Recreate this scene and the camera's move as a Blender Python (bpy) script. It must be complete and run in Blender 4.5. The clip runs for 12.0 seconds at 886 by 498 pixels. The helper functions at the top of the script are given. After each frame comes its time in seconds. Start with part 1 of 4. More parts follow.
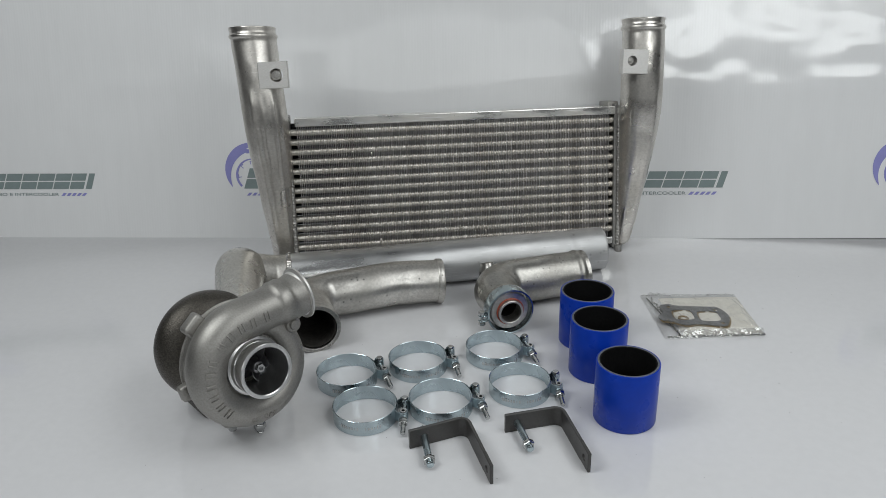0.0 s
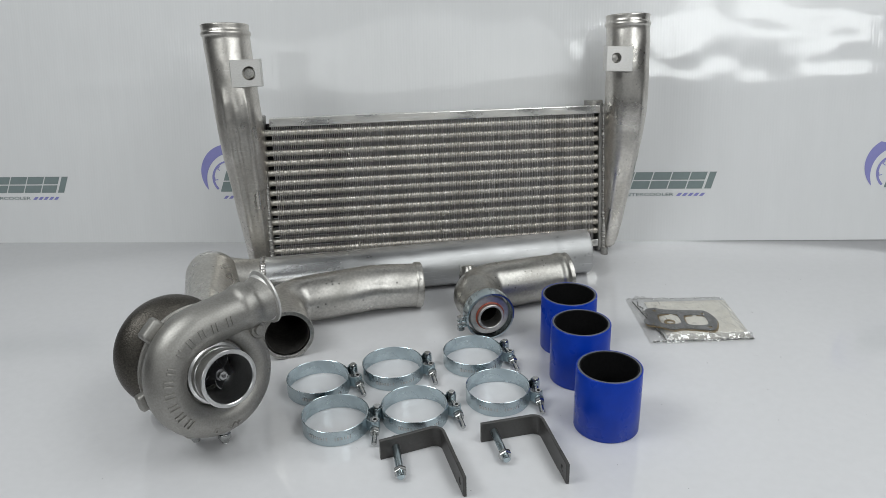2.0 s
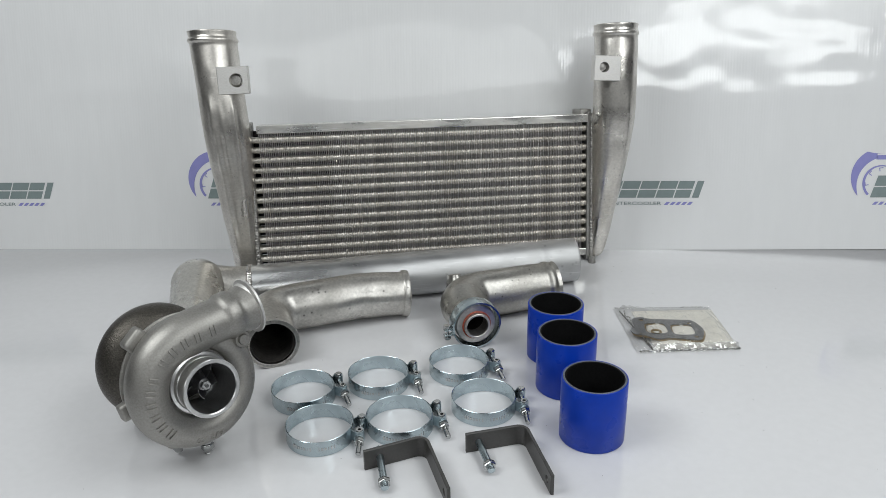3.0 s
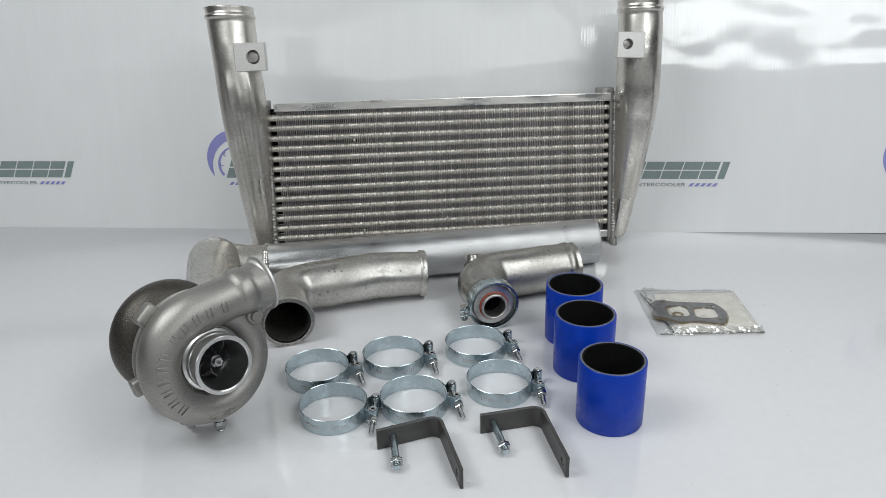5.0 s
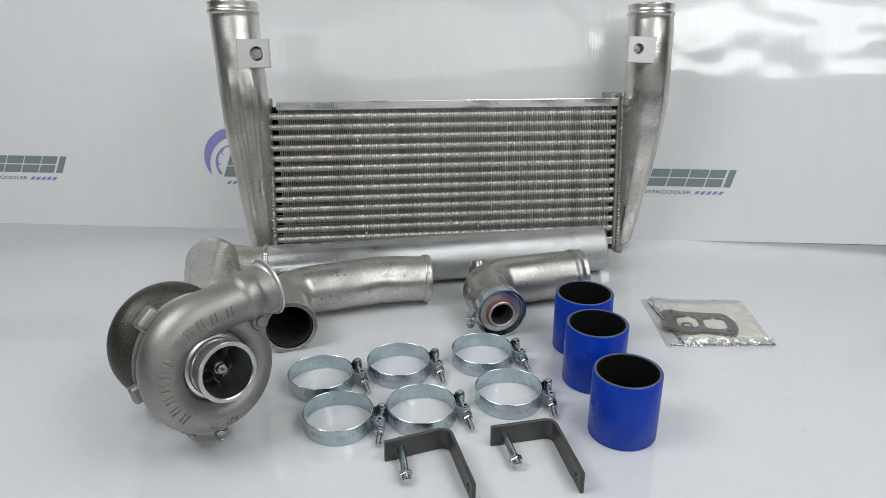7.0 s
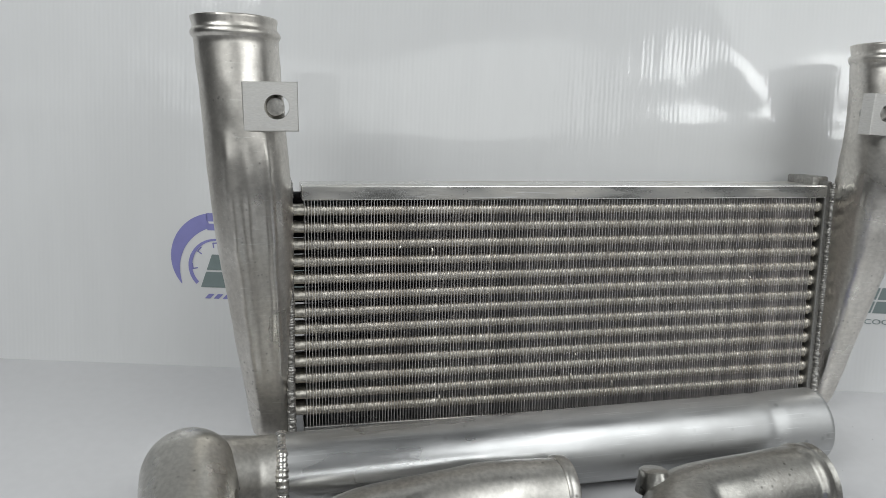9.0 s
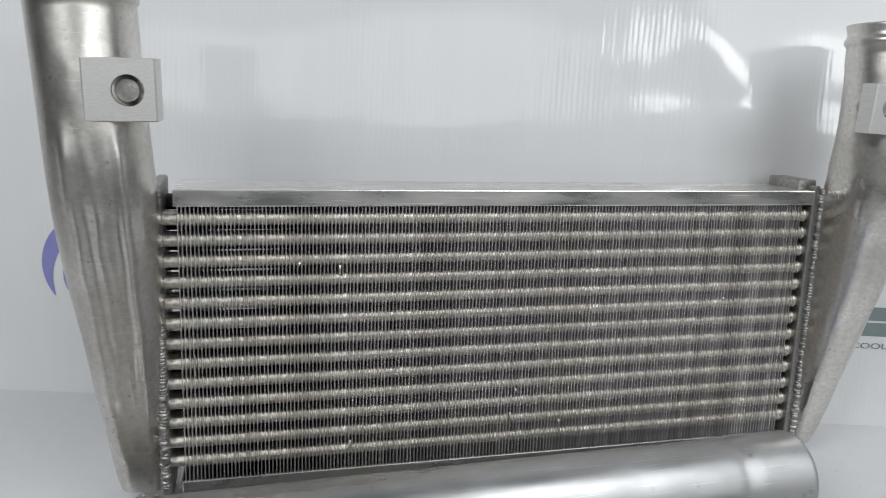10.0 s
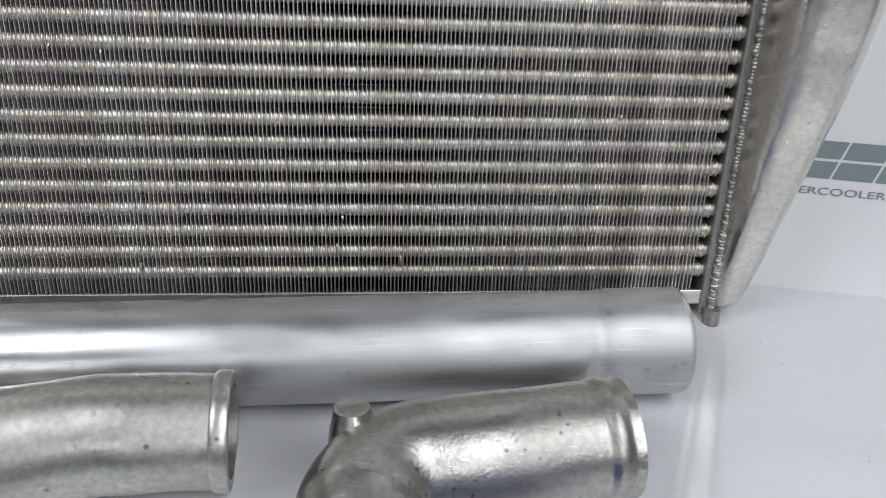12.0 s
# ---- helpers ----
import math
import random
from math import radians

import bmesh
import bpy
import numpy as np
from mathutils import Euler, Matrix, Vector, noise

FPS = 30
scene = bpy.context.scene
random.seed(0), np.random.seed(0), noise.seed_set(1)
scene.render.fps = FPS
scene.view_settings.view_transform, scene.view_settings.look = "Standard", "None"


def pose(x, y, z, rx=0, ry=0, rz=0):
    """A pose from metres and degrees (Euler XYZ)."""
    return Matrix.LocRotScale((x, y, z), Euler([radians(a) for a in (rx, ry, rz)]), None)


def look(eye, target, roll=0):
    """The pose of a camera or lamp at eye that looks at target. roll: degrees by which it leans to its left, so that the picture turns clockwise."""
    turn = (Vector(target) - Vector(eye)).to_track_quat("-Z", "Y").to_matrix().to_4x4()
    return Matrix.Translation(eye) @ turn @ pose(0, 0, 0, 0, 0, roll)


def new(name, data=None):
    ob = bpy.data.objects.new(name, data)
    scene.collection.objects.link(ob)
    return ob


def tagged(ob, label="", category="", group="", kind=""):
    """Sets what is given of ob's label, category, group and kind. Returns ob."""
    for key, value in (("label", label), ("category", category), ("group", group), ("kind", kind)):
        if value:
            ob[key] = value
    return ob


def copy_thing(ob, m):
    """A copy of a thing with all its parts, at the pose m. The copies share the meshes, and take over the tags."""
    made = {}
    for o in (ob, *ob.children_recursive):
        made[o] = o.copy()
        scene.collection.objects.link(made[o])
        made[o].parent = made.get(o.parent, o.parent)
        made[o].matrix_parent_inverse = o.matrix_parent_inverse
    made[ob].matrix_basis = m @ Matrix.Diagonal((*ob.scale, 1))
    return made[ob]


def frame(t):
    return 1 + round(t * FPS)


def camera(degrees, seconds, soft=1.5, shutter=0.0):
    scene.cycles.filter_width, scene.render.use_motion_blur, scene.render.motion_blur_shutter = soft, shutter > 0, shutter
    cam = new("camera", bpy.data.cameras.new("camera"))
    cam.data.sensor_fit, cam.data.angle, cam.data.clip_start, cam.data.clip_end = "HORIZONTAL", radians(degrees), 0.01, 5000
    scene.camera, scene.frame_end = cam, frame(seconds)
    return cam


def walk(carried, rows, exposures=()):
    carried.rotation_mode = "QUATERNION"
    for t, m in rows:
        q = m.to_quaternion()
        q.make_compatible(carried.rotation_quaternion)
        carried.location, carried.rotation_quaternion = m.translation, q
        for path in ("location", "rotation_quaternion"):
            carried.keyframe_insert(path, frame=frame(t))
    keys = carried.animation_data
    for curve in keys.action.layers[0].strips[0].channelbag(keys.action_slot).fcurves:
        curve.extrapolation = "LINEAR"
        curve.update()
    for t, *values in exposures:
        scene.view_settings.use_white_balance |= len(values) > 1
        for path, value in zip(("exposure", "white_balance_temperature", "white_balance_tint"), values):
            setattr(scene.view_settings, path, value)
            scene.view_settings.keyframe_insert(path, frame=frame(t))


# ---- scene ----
cam = camera(59.33, 12.0, soft=0.7, shutter=0.14)
PATH = [
    (0.0, (0.0316, -0.0600, 0.5422), (-0.0157, 0.8595, 0.1519), -1.36),
    (0.5, (0.0404, -0.0433, 0.5261), (-0.0117, 0.8773, 0.1390), -1.77),
    (1.0, (0.0492, -0.0416, 0.5310), (-0.0069, 0.8794, 0.1455), -1.87),
    (1.5, (0.0540, -0.0324, 0.5207), (0.0010, 0.8897, 0.1374), -1.68),
    (2.0, (0.0567, -0.0272, 0.5205), (0.0132, 0.8963, 0.1392), -1.49),
    (2.5, (0.0615, -0.0228, 0.5227), (0.0268, 0.9023, 0.1447), -1.35),
    (3.0, (0.0634, -0.0229, 0.5228), (0.0305, 0.9037, 0.1483), -1.01),
    (5.0, (0.0723, -0.0115, 0.5083), (0.0082, 0.9069, 0.1179), -1.35),
    (5.5, (0.0589, 0.0055, 0.5074), (-0.0104, 0.9197, 0.1080), -1.46),
    (6.0, (0.0488, 0.0094, 0.5033), (-0.0166, 0.9223, 0.1006), -1.08),
    (6.5, (0.0512, 0.0012, 0.5112), (-0.0081, 0.9152, 0.1096), -0.57),
    (6.7, (0.0528, -0.0039, 0.5103), (-0.0020, 0.9122, 0.1131), -0.26),
    (8.3, (-0.1203, 0.2961, 0.4552), (-0.1035, 1.2337, 0.1080), 0.97),
    (8.5, (-0.1371, 0.3508, 0.4529), (-0.1168, 1.2907, 0.1122), 1.24),
    (9.0, (-0.1472, 0.4817, 0.4456), (-0.1299, 1.4199, 0.1001), 2.32),
    (9.5, (-0.1416, 0.5627, 0.4230), (-0.1248, 1.5009, 0.0774), 2.94),
    (10.0, (-0.0959, 0.6154, 0.4329), (-0.0468, 1.5418, 0.0595), 3.61),
    (10.5, (0.0447, 0.6235, 0.4417), (0.0572, 1.5443, 0.0518), 2.23),
    (11.0, (0.1535, 0.6213, 0.4328), (0.1047, 1.5271, 0.0119), 1.00),
    (11.5, (0.1594, 0.6571, 0.3852), (0.0880, 1.5268, -0.1032), 1.25),
    (12.0, (0.1179, 0.7211, 0.3612), (0.0333, 1.5550, -0.1841), 2.22),
]
walk(cam, [(t, look(eye, aim, roll)) for t, eye, aim, roll in PATH],
     exposures=[(0.0, -1.17, 6500, 10), (1.0, -1.19, 6500, 10), (1.5, -1.11, 6500, 10), (2.5, -0.93, 6500, 10), (5.5, -0.84, 6450, 10), (6.7, -0.85, 6450, 10), (8.5, -1.0, 6550, 10), (9.5, -0.86, 6550, 11), (10.5, -0.80, 6270, 12), (12.0, -0.66, 6330, 13)])

# ---- light: a closed room with ceiling panels and two soft lights ----
world = bpy.data.worlds.new("room_world")
scene.world = world
world.use_nodes = True
world.node_tree.nodes["Background"].inputs[0].default_value = (0.9, 0.95, 1.0, 1)
world.node_tree.nodes["Background"].inputs[1].default_value = 0.12


def area(name, at, aim, sx, sy, watts, colour=(1, 1, 1)):
    d = bpy.data.lights.new(name, "AREA")
    d.shape, d.size, d.size_y, d.energy, d.color = "RECTANGLE", sx, sy, watts, colour
    ob = new(name, d)
    ob.matrix_world = look(at, aim)
    return ob


CEIL = 1.42
LEFT_PANEL = (-0.52, 0.50)
RIGHT_PANEL = (0.74, 0.50)
PANEL_LONG = 1.0
for (lx, ly), wide, watts in ((LEFT_PANEL, 0.30, 4.5), (RIGHT_PANEL, 0.62, 13.0)):
    area("panel_light", (lx, ly, CEIL - 0.045), (lx, ly, 0), wide, PANEL_LONG, watts, (0.965, 1.0, 1.0))
# one panel farther back in the room shows in the gloss of the sheet
FAR_PANEL = (1.38, -1.22)
area("panel_light", (*FAR_PANEL, CEIL - 0.045), (*FAR_PANEL, 0), 1.25, 0.62, 40.0, (0.965, 1.0, 1.0))
# two added panels brighten the sheet's upper gloss in place of a white ceiling
for x in (-1.10, 0.05):
    area("panel_light", (x, -1.95, CEIL - 0.045), (x, -1.95, 0), 1.05, 1.50, 17.0, (0.965, 1.0, 1.0))
# two unseen soft lights, added without fixtures left and right of the table's front
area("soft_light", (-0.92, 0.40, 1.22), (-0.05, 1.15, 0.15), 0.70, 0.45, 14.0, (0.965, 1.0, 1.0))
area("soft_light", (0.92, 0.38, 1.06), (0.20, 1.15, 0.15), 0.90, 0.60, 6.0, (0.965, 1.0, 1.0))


# ---- materials ----
def material(name, base, metal=0.0, rough=0.5, grain=0.0, grain_scale=200.0, bump=0.0, bump_scale=300.0,
             stretch=(1, 1, 1), stain=0.0, stain_scale=12.0, stain_colour=None, rough_var=0.0, coat=0.0, pits=0.0, ior=1.5,
             random_tone=0.0, specks=0.0, speck_scale=120.0, scratch=0.0):
    m = bpy.data.materials.new(name)
    m.use_nodes = True
    nt = m.node_tree
    n, l = nt.nodes, nt.links
    b = n["Principled BSDF"]
    b.inputs["Metallic"].default_value = metal
    b.inputs["IOR"].default_value = ior
    b.inputs["Coat Weight"].default_value = coat
    b.inputs["Coat Roughness"].default_value = 0.06
    tc = n.new("ShaderNodeTexCoord")
    mp = n.new("ShaderNodeMapping")
    mp.inputs["Scale"].default_value = stretch
    l.new(tc.outputs["Object"], mp.inputs[0])

    def noise_node(scale, detail):
        t = n.new("ShaderNodeTexNoise")
        t.inputs["Scale"].default_value, t.inputs["Detail"].default_value = scale, detail
        l.new(mp.outputs[0], t.inputs["Vector"])
        return t

    def mix(kind, fac, a, c):
        x = n.new("ShaderNodeMix")
        x.data_type, x.blend_type = "RGBA", kind
        for s, v in ((x.inputs[0], fac), (x.inputs[6], a), (x.inputs[7], c)):
            if hasattr(v, "links"):
                l.new(v, s)
            else:
                s.default_value = v
        return x.outputs[2]

    def ramp(src, lo, hi, p0=0.35, p1=0.65):
        r = n.new("ShaderNodeMapRange")
        r.inputs["From Min"].default_value, r.inputs["From Max"].default_value = p0, p1
        r.inputs["To Min"].default_value, r.inputs["To Max"].default_value = lo, hi
        l.new(src, r.inputs["Value"])
        return r.outputs[0]

    colour = (*base, 1)
    fine = noise_node(grain_scale, 4)
    large = noise_node(stain_scale, 5)
    if grain:
        g = ramp(fine.outputs[0], 1 - grain, 1 + grain)
        cg = n.new("ShaderNodeCombineColor")
        for s in cg.inputs:
            l.new(g, s)
        colour = mix("MULTIPLY", 1.0, colour, cg.outputs[0])
    if stain:
        f = ramp(large.outputs[0], 0, stain, 0.45, 0.75)
        colour = mix("MIX", f, colour, (*(stain_colour or [c * 0.5 for c in base]), 1))
    if specks:
        # small dark pits and dirt, in patches
        cells = n.new("ShaderNodeTexVoronoi")
        cells.inputs["Scale"].default_value = speck_scale
        l.new(tc.outputs["Object"], cells.inputs["Vector"])
        patch = n.new("ShaderNodeTexNoise")
        patch.inputs["Scale"].default_value, patch.inputs["Detail"].default_value = 45, 2
        l.new(tc.outputs["Object"], patch.inputs["Vector"])
        spot = n.new("ShaderNodeMath")
        spot.operation = "MULTIPLY"
        l.new(ramp(cells.outputs["Distance"], specks, 0, 0.06, 0.20), spot.inputs[0])
        l.new(ramp(patch.outputs[0], 0, 1, 0.50, 0.62), spot.inputs[1])
        colour = mix("MIX", spot.outputs[0], colour, (*[c * 0.22 for c in base], 1))
    scratches = None
    if scratch:
        # fine bright scratches that run every which way
        turn = n.new("ShaderNodeMapping")
        turn.inputs["Rotation"].default_value = (0.6, 0.9, 0.5)
        turn.inputs["Scale"].default_value = (18, 700, 700)
        l.new(tc.outputs["Object"], turn.inputs[0])
        lines = n.new("ShaderNodeTexNoise")
        lines.inputs["Scale"].default_value, lines.inputs["Detail"].default_value = 1.0, 1
        l.new(turn.outputs[0], lines.inputs["Vector"])
        scratches = ramp(lines.outputs[0], 0, scratch, 0.66, 0.72)
        colour = mix("MIX", scratches, colour, (*[min(0.95, c * 1.5) for c in base], 1))
    if random_tone:
        oi = n.new("ShaderNodeObjectInfo")
        rt = n.new("ShaderNodeMapRange")
        rt.inputs["To Min"].default_value, rt.inputs["To Max"].default_value = 1 - random_tone, 1 + random_tone
        l.new(oi.outputs["Random"], rt.inputs["Value"])
        cr = n.new("ShaderNodeCombineColor")
        for s in cr.inputs:
            l.new(rt.outputs[0], s)
        colour = mix("MULTIPLY", 1.0, colour, cr.outputs[0])
    if hasattr(colour, "links"):
        l.new(colour, b.inputs["Base Color"])
    else:
        b.inputs["Base Color"].default_value = colour
    if rough_var:
        l.new(ramp(large.outputs[0], max(rough - rough_var, 0.02), rough + rough_var), b.inputs["Roughness"])
    else:
        b.inputs["Roughness"].default_value = rough
    if bump or pits:
        bn = n.new("ShaderNodeBump")
        bn.inputs["Distance"].default_value = 0.001
        bn.inputs["Strength"].default_value = max(bump, pits)
        height = noise_node(bump_scale, 3).outputs[0]
        if pits:
            vo = n.new("ShaderNodeTexVoronoi")
            vo.inputs["Scale"].default_value = 90
            l.new(mp.outputs[0], vo.inputs["Vector"])
            pit = ramp(vo.outputs["Distance"], -0.6 * pits / max(bump, pits), 0, 0.05, 0.16)
            ad = n.new("ShaderNodeMath")
            l.new(height, ad.inputs[0])
            l.new(pit, ad.inputs[1])
            height = ad.outputs[0]
        l.new(height, bn.inputs["Height"])
        l.new(bn.outputs[0], b.inputs["Normal"])
    return m


CAST = material("cast_aluminium", (0.57, 0.555, 0.525), 1, 0.37, 0.13, 260, 0.20, 170, stain=0.6, stain_scale=18, stain_colour=(0.36, 0.345, 0.32), rough_var=0.12, pits=0.18, specks=0.9, speck_scale=95, scratch=0.12)
TANK = material("tank_aluminium", (0.68, 0.655, 0.615), 1, 0.34, 0.08, 260, 0.10, 150, stain=0.45, stain_scale=13, stain_colour=(0.46, 0.425, 0.38), rough_var=0.10, pits=0.10, specks=0.5, speck_scale=150, scratch=0.35)
PIPE = material("drawn_aluminium", (0.60, 0.605, 0.61), 1, 0.41, 0.10, 60, 0.24, 40, stretch=(0.35, 1, 1), stain=0.65, stain_scale=16, stain_colour=(0.44, 0.44, 0.435), rough_var=0.16, specks=0.35, speck_scale=70, scratch=0.3)
SMOOTH_CAST = material("smooth_cast_aluminium", (0.60, 0.585, 0.55), 1, 0.25, 0.12, 260, 0.12, 210, stain=0.55, stain_scale=14, stain_colour=(0.44, 0.42, 0.385), rough_var=0.08, pits=0.12, specks=0.7, speck_scale=110)
DARK_CAST = material("grey_cast_aluminium", (0.43, 0.42, 0.395), 1, 0.34, 0.11, 260, 0.06, 500, stain=0.5, stain_scale=18, stain_colour=(0.30, 0.285, 0.26), rough_var=0.10, pits=0.18, specks=0.9, scratch=0.4)
BLASTED = material("blasted_aluminium", (0.36, 0.35, 0.33), 1, 0.52, 0.08, 500, 0.18, 900, stain=0.4, stain_scale=25, stain_colour=(0.34, 0.33, 0.31), rough_var=0.06)
MACHINED = material("machined_aluminium", (0.70, 0.70, 0.695), 1, 0.30, 0.06, 200, 0.03, 400, stretch=(1, 1, 6))
MILLED = material("milled_plate", (0.74, 0.73, 0.71), 1, 0.52, 0.06, 260, 0.06, 300, stretch=(1, 1, 8), stain=0.35, stain_scale=60, stain_colour=(0.66, 0.64, 0.60))
BAR = material("bar_aluminium", (0.78, 0.775, 0.75), 1, 0.31, 0.08, 150, 0.08, 200, stretch=(0.25, 1, 1), stain=0.55, stain_scale=45, stain_colour=(0.52, 0.46, 0.38), rough_var=0.1, specks=0.7, speck_scale=260, scratch=0.9)
FIN = material("fin_aluminium", (0.74, 0.715, 0.71), 0.85, 0.40, 0.14, 300, stain=0.5, stain_scale=12, stain_colour=(0.44, 0.385, 0.35), random_tone=0.24)
# near-black tone of the rear tubes carries the shade deep in the core
REAR_TUBE = material("shaded_tube_aluminium", (0.06, 0.056, 0.06), 0.3, 0.8, 0.15, 300, stain=0.4, stain_scale=20)
HEADER = material("header_aluminium", (0.36, 0.355, 0.34), 1, 0.52, 0.12, 400, 0.3, 500, stain=0.4, stain_scale=40)
CORE_TUBE = material("core_tube_aluminium", (0.67, 0.64, 0.58), 1, 0.44, 0.22, 300, 0.1, 500, stain=0.6, stain_scale=18, stain_colour=(0.42, 0.355, 0.285), random_tone=0.08)
WELD = material("weld_metal", (0.44, 0.43, 0.41), 1, 0.46, 0.15, 400, 0.3, 600, stain=0.6, stain_scale=60, stain_colour=(0.2, 0.19, 0.18))
SHINY_WELD = material("shiny_weld_metal", (0.60, 0.585, 0.56), 1, 0.27, 0.12, 400, 0.2, 500, stain=0.5, stain_scale=60, stain_colour=(0.42, 0.40, 0.37))
IRON = material("cast_iron", (0.085, 0.078, 0.068), 0.85, 0.33, 0.25, 500, 0.6, 700, rough_var=0.06)
ZINC = material("zinc_plate", (0.48, 0.555, 0.585), 1, 0.24, 0.06, 120, 0.03, 200, stain=0.4, stain_scale=30, stain_colour=(0.38, 0.46, 0.50), rough_var=0.07)
ZINC_DARK = material("zinc_bolt", (0.50, 0.51, 0.505), 1, 0.25, 0.1, 300, 0.05, 400, stain=0.35, stain_scale=80)
BLUE = material("blue_silicone", (0.003, 0.043, 0.42), 0, 0.30, 0.05, 90, 0.06, 160, stain=0.3, stain_scale=30, stain_colour=(0.003, 0.032, 0.30), rough_var=0.05, ior=1.33)
BLACK = material("black_rubber", (0.005, 0.005, 0.0055), 0, 0.75, 0.3, 500, 0.3, 700, ior=1.25)
RIM_GREY = material("cut_rubber", (0.11, 0.12, 0.15), 0, 0.6, 0.4, 700)
PAINT = material("grey_paint", (0.052, 0.050, 0.048), 0, 0.36, 0.08, 400, 0.12, 500, rough_var=0.05)
WHITE = material("white_sheet", (0.76, 0.765, 0.77), 0, 0.09, 0.010, 40, 0.8, 36, stretch=(1, 1, 0.22), stain=0.06, stain_scale=3, stain_colour=(0.72, 0.72, 0.73), rough_var=0.02)
# the sheet is twin-walled: fine upright ribs show in its gloss
nt = WHITE.node_tree
wave = nt.nodes.new("ShaderNodeTexWave")
wave.wave_type, wave.bands_direction, wave.wave_profile = "BANDS", "X", "SIN"
wave.inputs["Scale"].default_value = 62.8
wave.inputs["Distortion"].default_value = 0.6
wave.inputs["Detail"].default_value = 1
ribs = nt.nodes.new("ShaderNodeBump")
ribs.inputs["Distance"].default_value = 0.00004
ribs.inputs["Strength"].default_value = 1.0
coords = nt.nodes.new("ShaderNodeTexCoord")
nt.links.new(coords.outputs["Object"], wave.inputs["Vector"])
nt.links.new(wave.outputs["Fac"], ribs.inputs["Height"])
nt.links.new([n for n in nt.nodes if n.type == "BUMP" and n != ribs][0].outputs[0], ribs.inputs["Normal"])
nt.links.new(ribs.outputs[0], nt.nodes["Principled BSDF"].inputs["Normal"])
TABLE = material("white_tabletop", (0.70, 0.70, 0.715), 0, 0.10, 0.012, 90, 0.0, 30, stain=0.05, stain_scale=3, stain_colour=(0.64, 0.64, 0.65), rough_var=0.03)
GREEN_INK = material("grey_green_ink", (0.22, 0.27, 0.27), 0, 0.25, 0.03, 80)
PURPLE_INK = material("violet_ink", (0.27, 0.27, 0.56), 0, 0.25, 0.03, 80)
FLANGE = material("machined_flange", (0.66, 0.645, 0.62), 1, 0.42, 0.10, 260, 0.05, 400, stain=0.4, stain_scale=40, stain_colour=(0.46, 0.43, 0.40), rough_var=0.08)
RED = material("red_seal", (0.38, 0.085, 0.05), 0, 0.45, 0.15, 300)
ROOM = material("room_paint", (0.22, 0.223, 0.226), 0, 0.8, 0.04, 20, stain=0.1, stain_scale=2)
# unseen south wall and floor, darkened to dim the reflections in the metal
DIM = material("dimmed_room_paint", (0.11, 0.11, 0.113), 0, 0.8, 0.04, 20, stain=0.1, stain_scale=2)
FLOOR = material("room_floor", (0.10, 0.10, 0.10), 0, 0.5, 0.1, 30, stain=0.2, stain_scale=3)
# dark liner colour for the elbow bores, in place of the shade inside
BORE = material("shaded_bore", (0.045, 0.042, 0.038), 0.4, 0.7, 0.3, 200, 0.3, 300)
# wheel metal is coloured dark to carry the shade inside the inlet
WHEEL = material("shaded_wheel_aluminium", (0.16, 0.16, 0.165), 0.9, 0.35, 0.1, 300)
GASKET = material("gasket_fibre", (0.20, 0.20, 0.205), 0.3, 0.45, 0.15, 300, stain=0.2, stain_scale=40)
PAPER = material("paper_insert", (0.80, 0.775, 0.715), 0, 0.55, 0.06, 90, stain=0.3, stain_scale=30, stain_colour=(0.70, 0.665, 0.59))
BRASS = material("brass_foil", (0.34, 0.25, 0.13), 0.7, 0.4, 0.15, 300, stain=0.3, stain_scale=60)
SPECK = material("dust_speck", (0.08, 0.075, 0.07), 0, 0.8)



def clear_film(name, tint, least, cloud):
    """Thin clear plastic: see-through, with a sharp crinkled gloss that grows towards grazing views."""
    m = bpy.data.materials.new(name)
    m.use_nodes = True
    n, l = m.node_tree.nodes, m.node_tree.links
    n.remove(n["Principled BSDF"])
    at, crumple, crinkle, gloss_share = (n.new("ShaderNode" + k) for k in ("TexCoord", "TexNoise", "Bump", "Fresnel"))
    crumple.inputs["Scale"].default_value, crumple.inputs["Detail"].default_value = 95, 3
    crinkle.inputs["Distance"].default_value, crinkle.inputs["Strength"].default_value = 0.004, 0.16
    gloss_share.inputs["IOR"].default_value = 1.45
    l.new(at.outputs["Object"], crumple.inputs["Vector"])
    l.new(crumple.outputs[0], crinkle.inputs["Height"])
    l.new(crinkle.outputs[0], gloss_share.inputs["Normal"])
    lift = n.new("ShaderNodeMapRange")
    lift.inputs["From Min"].default_value, lift.inputs["From Max"].default_value = 0.03, 0.6
    lift.inputs["To Min"].default_value, lift.inputs["To Max"].default_value = least, 0.55
    l.new(gloss_share.outputs[0], lift.inputs["Value"])
    clear, gloss, milk, veil, skin = (n.new("ShaderNode" + k) for k in ("BsdfTransparent", "BsdfGlossy", "BsdfDiffuse", "MixShader", "MixShader"))
    clear.inputs[0].default_value = (*tint, 1)
    gloss.inputs["Roughness"].default_value = 0.05
    milk.inputs[0].default_value = (0.75, 0.75, 0.74, 1)
    veil.inputs[0].default_value = cloud
    l.new(crinkle.outputs[0], gloss.inputs["Normal"])
    l.new(clear.outputs[0], veil.inputs[1])
    l.new(milk.outputs[0], veil.inputs[2])
    l.new(lift.outputs[0], skin.inputs[0])
    l.new(veil.outputs[0], skin.inputs[1])
    l.new(gloss.outputs[0], skin.inputs[2])
    l.new(skin.outputs[0], n["Material Output"].inputs[0])
    return m


FILM = clear_film("clear_film", (0.98, 0.98, 0.975), 0.02, 0.03)
